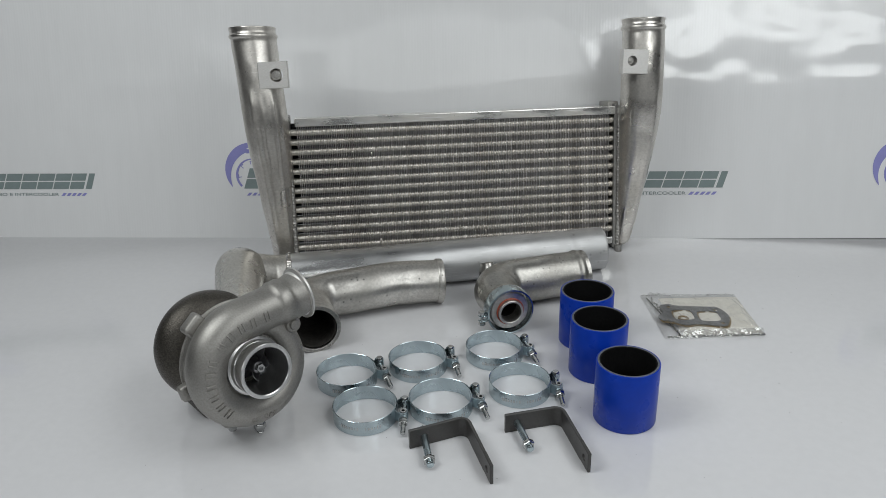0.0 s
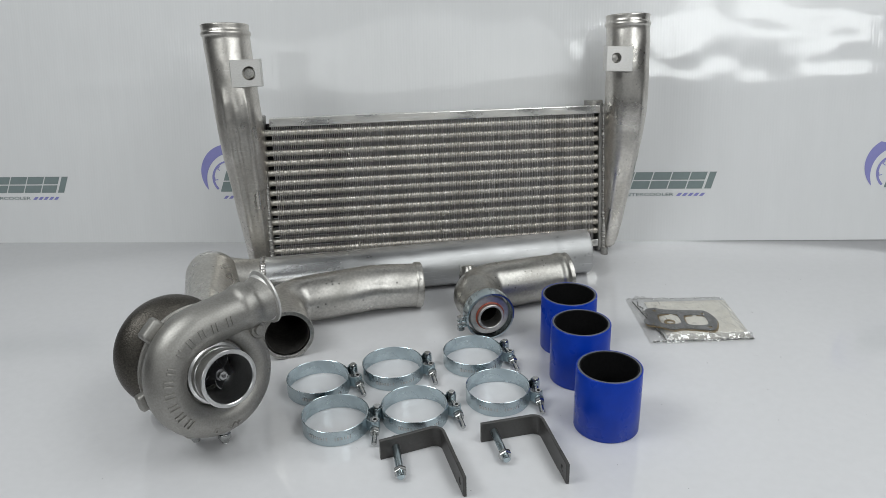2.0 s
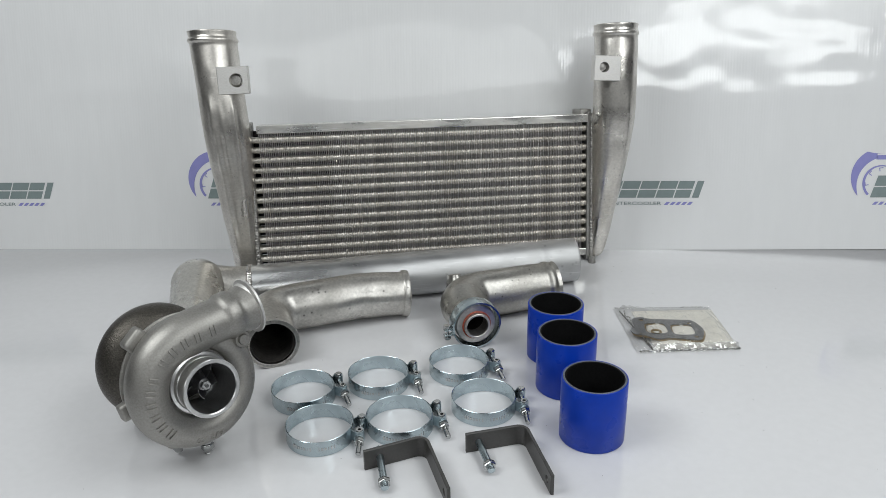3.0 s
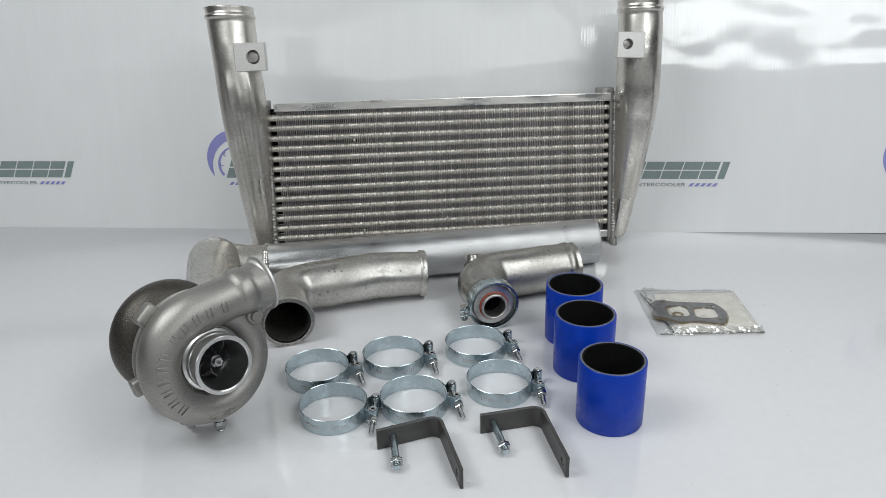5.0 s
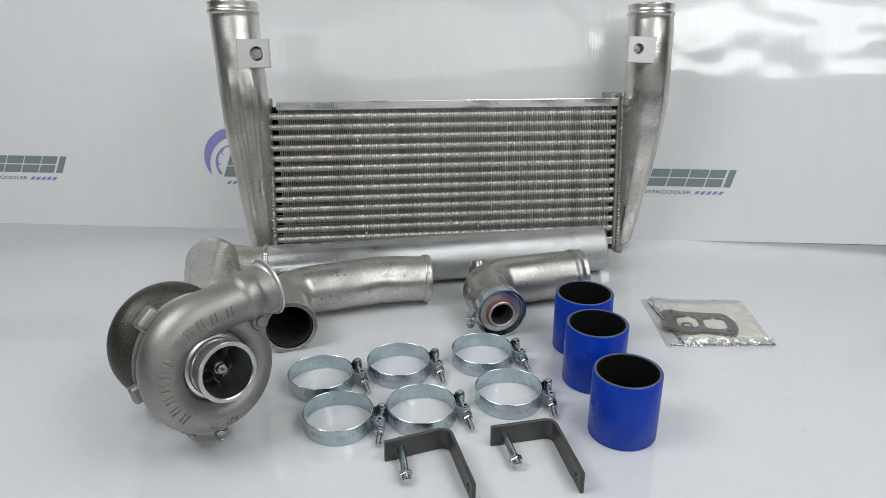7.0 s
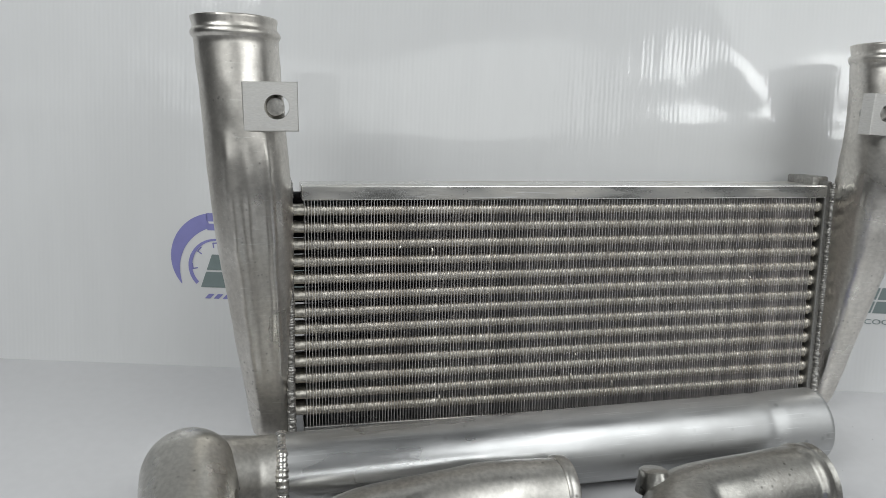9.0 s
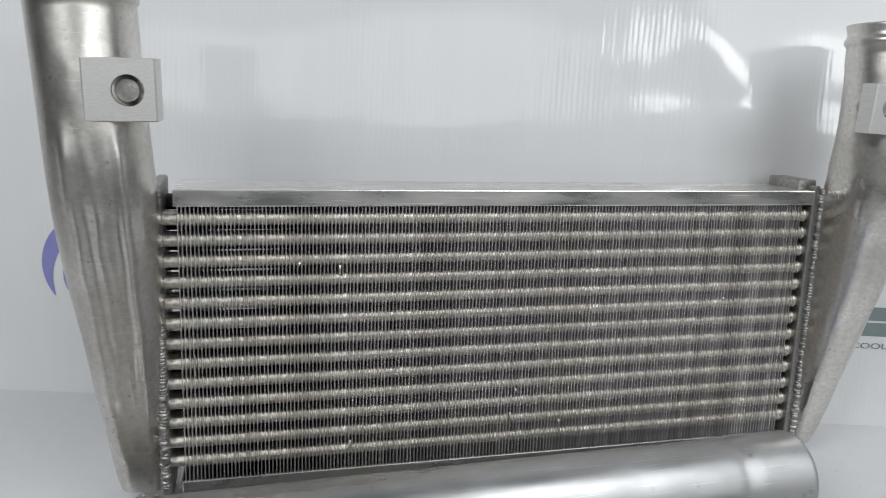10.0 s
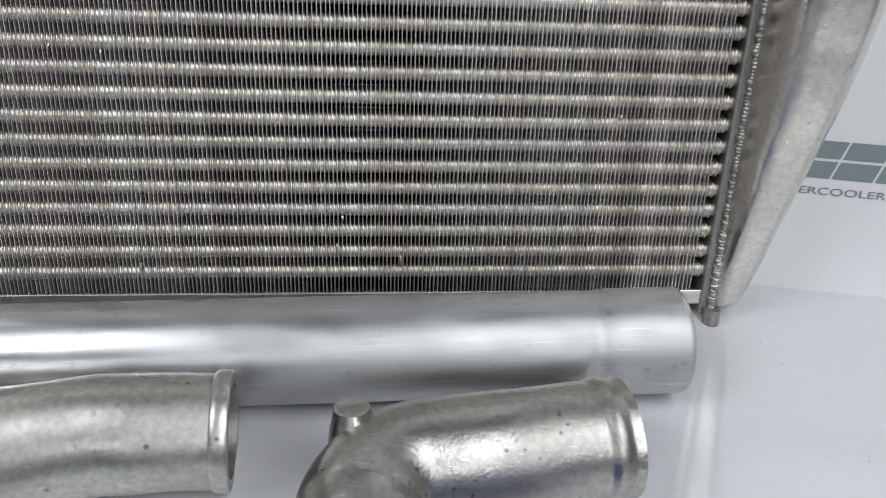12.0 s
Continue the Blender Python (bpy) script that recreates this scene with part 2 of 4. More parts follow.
# milky share raised here to paint in the bright glints of the crinkles
CRINKLED = clear_film("crinkled_film", (0.97, 0.97, 0.96), 0.22, 0.28)
# folds tinted darker to draw the shadow line along the bag's edges
SEAM = clear_film("shaded_folded_film", (0.60, 0.60, 0.58), 0.20, 0.05)


# ---- mesh helpers ----
def part(name, bm, mat, parent, label="", smooth=40):
    me = bpy.data.meshes.new(name)
    bmesh.ops.recalc_face_normals(bm, faces=bm.faces)
    bm.to_mesh(me)
    bm.free()
    me.materials.append(mat)
    if smooth:
        me.shade_smooth()
        me.set_sharp_from_angle(angle=radians(smooth))
    ob = new(name, me)
    ob.parent = parent
    return tagged(ob, label) if label else ob


def thing(name, m, label, category, group="", kind=""):
    ob = new(name)
    ob.empty_display_size = 0.05
    ob.matrix_world = m
    return tagged(ob, label, category, group, kind)


def box(x0, x1, y0, y1, z0, z1, bevel=0.0, segments=2, bm=None):
    bm = bm or bmesh.new()
    made = bmesh.ops.create_cube(bm, size=1, matrix=Matrix.LocRotScale(((x0 + x1) / 2, (y0 + y1) / 2, (z0 + z1) / 2), None, (x1 - x0, y1 - y0, z1 - z0)))
    if bevel:
        edges = {e for v in made["verts"] for e in v.link_edges}
        bmesh.ops.bevel(bm, geom=list(edges), offset=bevel, segments=segments, affect="EDGES", profile=0.5)
    return bm


def rings(bm, loops, close=False, cap=False):
    """Skins a row of vertex loops, each a list of points."""
    vs = [[bm.verts.new(p) for p in loop] for loop in loops]
    n = len(vs[0])
    for a, b in zip(vs, vs[1:] + (vs[:1] if close else [])):
        for i in range(n):
            bm.faces.new((a[i], a[(i + 1) % n], b[(i + 1) % n], b[i]))
    if cap:
        bm.faces.new(vs[0])
        bm.faces.new(vs[-1])
    return vs


def lathe(profile, seg=48, close=True, bm=None, m=None, phase=0.0):
    """A turned body round z from (radius, height) pairs; close joins the last pair to the first."""
    bm = bm or bmesh.new()
    m = m or Matrix()
    loops = [[m @ Vector((r * math.cos(phase + 2 * math.pi * i / seg), r * math.sin(phase + 2 * math.pi * i / seg), z)) for i in range(seg)] for r, z in profile]
    rings(bm, loops, close)
    return bm


def along(p, q):
    """The pose at p whose z axis points to q."""
    p, q = Vector(p), Vector(q)
    return Matrix.Translation(p) @ (q - p).to_track_quat("Z", "X").to_matrix().to_4x4()


def smooth_path(points, step, radius):
    """A polyline with its corners rounded to the given radius, resampled."""
    pts = [Vector(p) for p in points]
    out = [pts[0]]
    for a, b, c in zip(pts, pts[1:], pts[2:]):
        u, v = (a - b).normalized(), (c - b).normalized()
        half = u.angle(v) / 2
        cut = min(radius / math.tan(half), 0.98 * (a - b).length, 0.98 * (c - b).length)
        p0, p1 = b + u * cut, b + v * cut
        centre = b + (u + v).normalized() * (cut / math.cos(half))
        d0, d1 = p0 - centre, p1 - centre
        turn = d0.angle(d1)
        k = max(3, int(turn * radius / step))
        axis = d0.cross(d1).normalized()
        out += [centre + Matrix.Rotation(turn * i / k, 3, axis) @ d0 for i in range(k + 1)]
    out.append(pts[-1])
    dense = [out[0]]
    for p in out[1:]:
        gap = (p - dense[-1]).length
        if gap < 1e-6:
            continue
        k = max(1, int(gap / step))
        start = dense[-1]
        dense += [start.lerp(p, (i + 1) / k) for i in range(k)]
    return dense


def sweep(path, radius, wall=0.003, seg=40, lump=0.0, lump_scale=30.0, inner_depth=None, bm=None):
    """A hollow tube along a path; radius is a number or a function of the length from the start and the whole length."""
    bm = bm or bmesh.new()
    lengths = [0.0]
    for a, b in zip(path, path[1:]):
        lengths.append(lengths[-1] + (b - a).length)
    total = lengths[-1]
    fn = radius if callable(radius) else (lambda s, t: radius)
    tangents = [((path[min(i + 1, len(path) - 1)] - path[max(i - 1, 0)]).normalized()) for i in range(len(path))]
    side = Vector((0, 0, 1)).cross(tangents[0])
    side = side.normalized() if side.length > 1e-4 else Vector((1, 0, 0))
    outer, inner = [], []
    for p, t, s in zip(path, tangents, lengths):
        side = (side - t * side.dot(t)).normalized()
        up = t.cross(side)
        r = fn(s, total)
        ring_o, ring_i = [], []
        for k in range(seg):
            a = 2 * math.pi * k / seg
            d = side * math.cos(a) + up * math.sin(a)
            q = p + d * r
            if lump:
                q = q + d * lump * noise.noise(q * lump_scale)
            ring_o.append(q)
            ring_i.append(p + d * (r - wall))
        outer.append(ring_o)
        inner.append(ring_i)
    rings(bm, outer + inner[::-1], close=True)
    return bm


def hexagon(r, h, m, chamfer=0.12, bm=None):
    bm = lathe([(0.0001, 0), (r * 0.9, 0), (r, h * chamfer), (r, h * (1 - chamfer)), (r * 0.9, h), (0.0001, h)], 6, False, bm, m)
    return bm


def rod(r, p, q, seg=16, thread=0.0, pitch=0.0012, bm=None):
    """A round rod from p to q; with thread, ridged along its length."""
    m = along(p, q)
    h = (Vector(q) - Vector(p)).length
    prof = [(0.0001, 0), (r * 0.8, 0), (r, 0.0006)]
    if thread:
        k = int(h / pitch)
        for i in range(1, k):
            prof.append((r - (thread if i % 2 else 0), h * i / k))
    prof += [(r, h - 0.0006), (r * 0.8, h), (0.0001, h)]
    return lathe(prof, seg, False, bm, m)


def bead(points, r):
    """A weld bead along a row of points, rippled at every point and uneven in width."""
    pts = [Vector(p) for p in points]
    path = [p.lerp(q, k / 5) for p, q in zip(pts, pts[1:]) for k in range(5)] + [pts[-1]]
    wide = [random.uniform(0.86, 1.12) for p in pts]
    step = (pts[1] - pts[0]).length

    def ripple(s, t):
        n = min(len(pts) - 1, int(s / step))
        return r * wide[n] * (0.88 + 0.16 * math.sin(math.pi * ((s / step) % 1.0)) ** 0.7)

    return sweep(path, ripple, r * 0.4, 14)


def lettering(name, text, size, depth, m, mat, parent, label=""):
    """Raised or flat writing in the built-in font, its middle at m, running along x with z out of the face."""
    cu = bpy.data.curves.new(name, "FONT")
    cu.body, cu.size, cu.extrude, cu.align_x, cu.align_y = text, size, depth, "CENTER", "CENTER"
    tmp = bpy.data.objects.new(name + "_tmp", cu)
    scene.collection.objects.link(tmp)
    bpy.context.view_layer.update()
    me = bpy.data.meshes.new_from_object(tmp.evaluated_get(bpy.context.evaluated_depsgraph_get()))
    bpy.data.objects.remove(tmp)
    me.materials.clear()
    me.materials.append(mat)
    me.transform(m)
    ob = new(name, me)
    ob.parent = parent
    return tagged(ob, label) if label else ob


# ---- the setting ----
LEAN = math.degrees(math.atan(0.25))
WALL_Y, WALL_TURN = 1.2690, -0.87
counter = part("counter", box(-1.75, 2.05, -0.62, WALL_Y + 0.09, -0.86, 0.0, 0.0013), TABLE, None)
tagged(counter, "glossy white tabletop with faint scuffs", "table", kind="structure")
bm = bmesh.new()
loops = []
GX, GS = 330, 104


def dent(x, s):
    """Depth of the sheet's dents: a crease that runs down by the tank, a long bulge above the core, and ripples."""
    d = 0.0042 * noise.noise(Vector((x * 2.6, s * 3.4, 0.3))) + 0.0011 * noise.noise(Vector((x * 9, s * 5, 4.1)))
    p, q = Vector((0.150, 0.440)), Vector((0.240, 0.270))
    e = (q - p).normalized()
    r = Vector((x, s)) - p
    far = r.x * e.y - r.y * e.x
    run = min(1, max(0, 1.2 - abs(r.dot(e) - 0.10) / 0.12))
    d += 0.0030 * run * math.exp(-(far / 0.030) ** 2)
    d += 0.0022 * math.exp(-((s - 0.275 - 0.012 * math.sin(x * 9)) / 0.022) ** 2) * (0.5 + noise.noise(Vector((x * 7, 0.5, 2.2))))
    d += 0.0011 * math.exp(-((x - 0.58) / 0.28) ** 4 - ((s - 0.34) / 0.09) ** 4) * noise.noise(Vector((x * 17, s * 32, 1.7)))
    return d


for j in range(GS + 1):
    s = 1.15 * j / GS
    calm = min(1, max(0, (s - 0.13) / 0.16))
    row = []
    for i in range(GX + 1):
        x = -1.7 + 3.7 * i / GX
        foot = 0.0016 * max(0.0, 1 - abs(x - 0.86) / 0.46) * max(0.0, 1 - s / 0.05)
        row.append(bm.verts.new((x, -dent(x, s) * calm - foot * 0.6, s + foot)))
    loops.append(row)
for a, c in zip(loops, loops[1:]):
    for i in range(GX):
        bm.faces.new((a[i], a[i + 1], c[i + 1], c[i]))
box(-1.7, 2.0, 0.0125, 0.018, 0.006, 1.15, bm=bm)
wall = part("wall_north", bm, WHITE, None, smooth=60)
wall.matrix_world = pose(0, WALL_Y, 0, -LEAN, 0, WALL_TURN)
tagged(wall, "glossy white plastic sheet leaning back behind the table", "wall", kind="structure")
for name, b in (("floor", (-2.8, 2.9, -2.8, 2.4, -0.96, -0.86)), ("ceiling", (-2.8, 2.9, -2.8, 2.4, CEIL, CEIL + 0.1)),
                ("wall_west", (-2.9, -2.8, -2.8, 2.4, -0.86, CEIL)), ("wall_east", (2.9, 3.0, -2.8, 2.4, -0.86, CEIL)),
                ("wall_south", (-2.8, 2.9, -2.9, -2.8, -0.86, CEIL)), ("wall_back", (-2.8, 2.9, 2.4, 2.5, -0.86, CEIL))):
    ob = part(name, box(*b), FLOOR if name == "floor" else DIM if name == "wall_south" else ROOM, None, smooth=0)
    tagged(ob, "plain painted room " + ("floor" if name == "floor" else "ceiling" if name == "ceiling" else "wall"), name.split("_")[0], kind="structure")
# the last two housings belong to the added panels
for (px, py), w, d in ((LEFT_PANEL, 0.30, 1.0), (RIGHT_PANEL, 0.62, 1.0), (FAR_PANEL, 1.25, 0.62), ((-1.10, -1.95), 1.05, 1.50), ((0.05, -1.95), 1.05, 1.50)):
    lamp = thing("ceiling_light", pose(px, py, CEIL - 0.03), "unseen flat white ceiling light panel", "ceiling light", "ceiling lights")
    bm = box(-w / 2 - 0.02, w / 2 + 0.02, -d / 2 - 0.02, d / 2 + 0.02, 0, 0.03)
    part("frame", bm, ROOM, lamp)


# printed marks on the sheet: violet emblem, slanted blocks, tagline
def ink(name, polys, mat, label=""):
    bm = bmesh.new()
    for poly in polys:
        bm.faces.new([bm.verts.new((x, -0.0006, s)) for x, s in poly])
    ob = part(name, bm, mat, wall, label, smooth=0)
    return ob


def slanted(x, w, s0, s1, lean=0.32):
    return [(x, s0), (x + w, s0), (x + w + lean * (s1 - s0), s1), (x + lean * (s1 - s0), s1)]


def arc_band(cx, cs, r, thick, a0, a1, k=40):
    polys = []
    for i in range(k):
        t0, t1 = i / k, (i + 1) / k
        p = []
        for t, inside in ((t0, 0), (t1, 0), (t1, 1), (t0, 1)):
            a = radians(a0 + (a1 - a0) * t)
            rr = r - (thick(t) if inside else 0)
            p.append((cx + rr * math.cos(a), cs + rr * math.sin(a)))
        polys.append(p)
    return polys


S0, S1 = 0.0922, 0.1213
PRINT_STEP = 0.5815
for k in range(-1, 3):
    end = 0.4745 + PRINT_STEP * (k - 1)
    first = end - 0.2985
    cx, cs = first + 0.0147, S0 + 0.0357
    ink("emblem_crescent", arc_band(cx, cs, 0.0488, lambda t: 0.0004 + 0.0172 * math.sin(math.pi * min(1, 0.62 * (1 - t) + 0.0)) ** 0.8 if t > 0 else 0.0165, 100, 222), PURPLE_INK, "violet printed crescent")
    ink("emblem_badge", [[(cx - 0.0095, cs + 0.0400), (cx - 0.0085, cs + 0.0392), (cx + 0.0300, cs + 0.0392), (cx + 0.0300, cs + 0.0486), (cx - 0.0085, cs + 0.0486), (cx - 0.0095, cs + 0.0478)],
                         [(cx - 0.0080, cs + 0.0292), (cx + 0.0300, cs + 0.0292), (cx + 0.0300, cs + 0.0368), (cx - 0.0080, cs + 0.0368)]], PURPLE_INK)
    rx, rs = first + 0.0161, S0 + 0.0250
    ink("emblem_ring", arc_band(rx, rs, 0.0304, lambda t: 0.0012 + 0.0030 * min(1, 1.6 * t), 55, 226), PURPLE_INK)
    ticks = []
    for a in (96, 141, 189):
        c, d = math.cos(radians(a)), math.sin(radians(a))
        for pts in (((0.0200, -0.0008), (0.0262, -0.0003), (0.0262, 0.0010), (0.0200, 0.0006)), ((0.0248, -0.0060), (0.0262, -0.0060), (0.0262, 0.0010), (0.0248, 0.0010))):
            ticks.append([(rx + r * c - q * d, rs + r * d + q * c) for r, q in pts])
    ink("emblem_tick", ticks, PURPLE_INK)

    # slanted blocks in place of the printed name, each with a slit
    def block(x, w, s0, s1, cut):
        if cut == 0:
            polys = [slanted(x, w, s0, s1)]
        else:
            h = (s1 - s0 - 0.0022) / 2
            polys = [slanted(x, w, s0, s0 + h), slanted(x + SLANT * (h + 0.0022), w, s0 + h + 0.0022, s1)]
        ink("name_block", polys, GREEN_INK)

    SLANT = 0.32
    block(end - 0.0116 - SLANT * (S1 - S0), 0.0116, S0, S1, 0)
    pos = end - 0.0137 - SLANT * (S1 - S0)
    for i in range(7):
        pos -= 0.0290 if i == 0 else 0.0320
        block(pos, 0.0270 if i == 0 else 0.0300, S0, S1, 2)
    block(first, pos - first - 0.0022, S0, S0 + 0.0375, 2)
    for i in range(5):
        ink("slash", [slanted(end - 0.0690 + 0.0099 * i, 0.0062, 0.0793, 0.0847, 0.9)], PURPLE_INK)
        ink("slash", [slanted(first + 0.0044 + 0.0100 * i, 0.0062, 0.0793, 0.0847, 0.9)], PURPLE_INK)
    lettering("tagline", "TURBO E INTERCOOLER", 0.0080, 0.0001, pose(end - 0.1450, -0.0007, 0.0820, 90) @ Matrix.Diagonal((1.62, 1, 1, 1)), GREEN_INK, wall, "grey-green printed tagline")


# ---- intercooler ----
cu, cw, cv = Vector((0.9825, 0.1847, -0.0258)), Vector((-0.1860, 0.9616, -0.2018)), Vector((-0.0125, 0.2030, 0.9790))
COOLER = Matrix(((cu.x, cw.x, cv.x, -0.2648), (cu.y, cw.y, cv.y, 1.1084), (cu.z, cw.z, cv.z, 0.0292), (0, 0, 0, 1))) @ Matrix.Diagonal((0.9949, 0.9949, 0.9855, 1))
cooler = thing("intercooler", COOLER, "large used aluminium intercooler with finned core leaning back", "intercooler")
CH = 0.235
# the core sits a little turned between its tanks
ku, kw, kv = Vector((0.9785, 0.2056, -0.0203)), Vector((-0.2057, 0.9606, -0.1869)), Vector((-0.0190, 0.1870, 0.9821))
CORE = COOLER.inverted() @ Matrix(((ku.x, kw.x, kv.x, -0.2609), (ku.y, kw.y, kv.y, 1.1051), (ku.z, kw.z, kv.z, 0.0254), (0, 0, 0, 1))) @ Matrix.Diagonal((0.9949, 0.9949, 0.9855, 1))
TOP, FOOT, FIN0, FIN1 = 0.2373, 0.0084, 0.0055, 0.5350


def core_part(name, bm, mat, label="", smooth=40):
    ob = part(name, bm, mat, cooler, label, smooth)
    ob.matrix_local = CORE
    return ob




def crease(p, s, x0, x1):
    """Rounded ridges that run down the front of the tank below the boss."""
    d = 0.0
    low, high = CH - 0.225, CH + 0.046
    if s < 0 and low < p.z < high:
        f = (high - p.z) / (high - low)
        fade = min(1, f * 10) * min(1, (1 - f) * 5)
        left = x0 < 0.2
        for at, w, k in (((0.29, 0.0048, 0.0034), (0.48, 0.0030, 0.0010), (0.74, 0.0026, 0.0024)) if left else ((0.66, 0.0060, 0.0016),)):
            d += k * fade * (1 + 0.25 * noise.noise(Vector((at * 9, 0, p.z * 60)))) * math.exp(-((p.x - x0 - at * (x1 - x0) - 0.0012 * noise.noise(Vector((at * 5, 1, p.z * 35)))) / w) ** 2)
    return d


def tank(levels, wedge):
    """A cast end tank skinned from sections (height, left, right, depth centre, half depth, squareness), open at the top."""
    seg = 128
    bm = bmesh.new()
    loops = []
    for z, x0, x1, yc, b, n in levels:
        xc, a = (x0 + x1) / 2, (x1 - x0) / 2
        loop = []
        for i in range(seg):
            t = 2 * math.pi * i / seg
            c, s = math.cos(t), math.sin(t)
            p = Vector((xc + a * math.copysign(abs(c) ** (2 / n), c), yc + b * math.copysign(abs(s) ** (2 / n), s), z))
            if wedge and z < CH + 0.08:
                # below the boss the front is a flat face by the core that turns back past a ridge
                k = min(1, (CH + 0.08 - z) / 0.16)
                k = k * k * (3 - 2 * k)
                xm = xc + 0.28 * a * k
                if c < 0:
                    e = 2 / (n + (3.6 - n) * k)
                    p.x, p.y = xm - (xm - x0) * abs(c) ** e, yc + math.copysign(b * abs(s) ** e, s)
                else:
                    p.x = xm + (x1 - xm) * abs(c) ** (2 / n)
            p += (0.0007 * noise.noise(p * 28) + 0.00040 * noise.noise(p * 90) + crease(p, s, x0, x1)) * Vector((c, s, 0))
            loop.append(p)
        loops.append(loop)
    z, x0, x1, yc, b, n = levels[-1]
    for dz, k in ((0.0, 0.93), (-0.03, 0.93)):
        loops.append([Vector(((x0 + x1) / 2 + (p.x - (x0 + x1) / 2) * k, yc + (p.y - yc) * k, z + dz)) for p in loops[len(levels) - 1]])
    vs = rings(bm, loops)
    bm.faces.new(vs[0])
    bm.faces.new(vs[-1])
    return bm


def straight(table, v):
    for (v0, *a), (v1, *b) in zip(table, table[1:]):
        if v0 <= v <= v1:
            f = (v - v0) / (v1 - v0)
            return [p + (q - p) * f for p, q in zip(a, b)]
    return list(table[-1][1:])


def between(table, v):
    """The table's values at height v, its bends eased over a hand's width."""
    reach = max(0.0, min(0.034, v - table[0][0], table[-1][0] - v))
    near = [straight(table, v + reach * k / 3) for k in range(-3, 4)]
    return [sum(c) / 7 for c in zip(*near)]


LEFT = [(-0.240, -0.0415, -0.004, 0.0275, 0.027, 3.4), (-0.225, -0.0452, -0.003, 0.0260, 0.030, 3.3), (-0.175, -0.0518, -0.003, 0.0170, 0.0315, 3.0), (-0.10, -0.0631, -0.003, 0.0040, 0.033, 2.7),
        (-0.03, -0.0732, -0.0035, -0.0130, 0.0345, 2.3), (0.0, -0.0748, -0.005, -0.0170, 0.0348, 2.1), (0.04, -0.0775, -0.0090, -0.0190, 0.035, 2.0),
        (0.08, -0.0813, -0.0125, -0.0180, 0.035, 2.0), (0.140, -0.0869, -0.0170, -0.0130, 0.035, 2.0)]
RIGHT = [(-0.240, 0.550, 0.568, 0.024, 0.020, 2.6), (-0.232, 0.5485, 0.5770, 0.024, 0.027, 2.8), (-0.203, 0.5485, 0.5830, 0.0220, 0.0290, 2.7), (-0.152, 0.5485, 0.5905, 0.0140, 0.032, 2.5),
         (-0.101, 0.5485, 0.5985, 0.0010, 0.0338, 2.4), (-0.023, 0.5475, 0.6110, -0.0150, 0.0345, 2.1), (0.01, 0.5450, 0.6120, -0.0217, 0.035, 2.0),
         (0.07, 0.5435, 0.6110, -0.0274, 0.035, 2.0), (0.140, 0.544, 0.6128, -0.0231, 0.035, 2.0)]
for side in (LEFT, RIGHT):
    levels = []
    steps = [-0.240, -0.236, -0.23] + [-0.22 + 0.006 * i for i in range(57)] + [0.1215, 0.1225, 0.1235, 0.125, 0.127, 0.1285, 0.1295, 0.1305, 0.134, 0.1375, 0.1385, 0.1395, 0.140]
    for v in steps:
        x0, x1, yc, b, n = between(side, v)
        grow = 0.0022 * max(0, 1 - ((v - 0.126) / 0.0042) ** 2) + (0.0009 if 0.1375 <= v < 0.1398 else 0)
        levels.append((v + CH + (0.005 * max(0, v) / 0.14 if side is RIGHT else 0), x0 - grow, x1 + grow, yc, b + grow, n))
    t = part("end_tank", tank(levels, side is RIGHT), TANK, cooler, "dull cast aluminium end tank with beaded mouth", smooth=60)


def holed_plate(x0, x1, z0, z1, y0, y1, cx, cz, r, seg=32):
    """A block with a round hole through it along y."""
    angles = sorted([2 * math.pi * i / seg for i in range(seg)] + [math.atan2(z - cz, x - cx) % (2 * math.pi) for x in (x0, x1) for z in (z0, z1)])
    outer, inner = [], []
    for a in angles:
        c, s = math.cos(a), math.sin(a)
        f = min([(x1 - cx) / c if c > 1e-9 else (x0 - cx) / c if c < -1e-9 else 9, (z1 - cz) / s if s > 1e-9 else (z0 - cz) / s if s < -1e-9 else 9])
        outer.append((cx + f * c, cz + f * s))
        inner.append((cx + r * c, cz + r * s))
    bm = bmesh.new()
    e = 0.0008
    mx, mz = (x0 + x1) / 2, (z0 + z1) / 2
    shrink = lambda p: (mx + (p[0] - mx) * (1 - 2 * e / (x1 - x0)), mz + (p[1] - mz) * (1 - 2 * e / (z1 - z0)))  # noqa: E731
    loops = [[(x, y0 + e, z) for x, z in outer], [(*shrink(p)[:1], y0, shrink(p)[1]) for p in outer], [(x, y0, z) for x, z in inner],
             [(x, y1, z) for x, z in inner], [(x, y1, z) for x, z in outer]]
    rings(bm, loops, close=True)
    return bm


for x0, x1, v0, v1, hx, hv, tilt, deep, front, bore in ((-0.0440, 0.0005, 0.0455, 0.0860, -0.0168, 0.0655, -1.5, 0.032, -0.054, 0.0102), (0.5262, 0.5688, 0.0550, 0.0935, 0.5420, 0.0755, 2.0, 0.016, -0.071, 0.0080)):
    mx, mv = (x0 + x1) / 2, (v0 + v1) / 2 + CH
    bm = holed_plate(x0 - mx, x1 - mx, v0 + CH - mv, v1 + CH - mv, 0, deep, hx - mx, hv + CH - mv, bore)
    p = part("mounting_boss", bm, MILLED, cooler, "milled square mounting boss with a bolt hole", smooth=30)
    p.matrix_local = pose(mx, front, mv, 2, tilt, 0)
    part("stud", rod(bore * 0.72, (hx - mx - 0.001, 0.006, hv + CH - mv), (hx - mx - 0.001, 0.03, hv + CH - mv), 20), WELD, p)

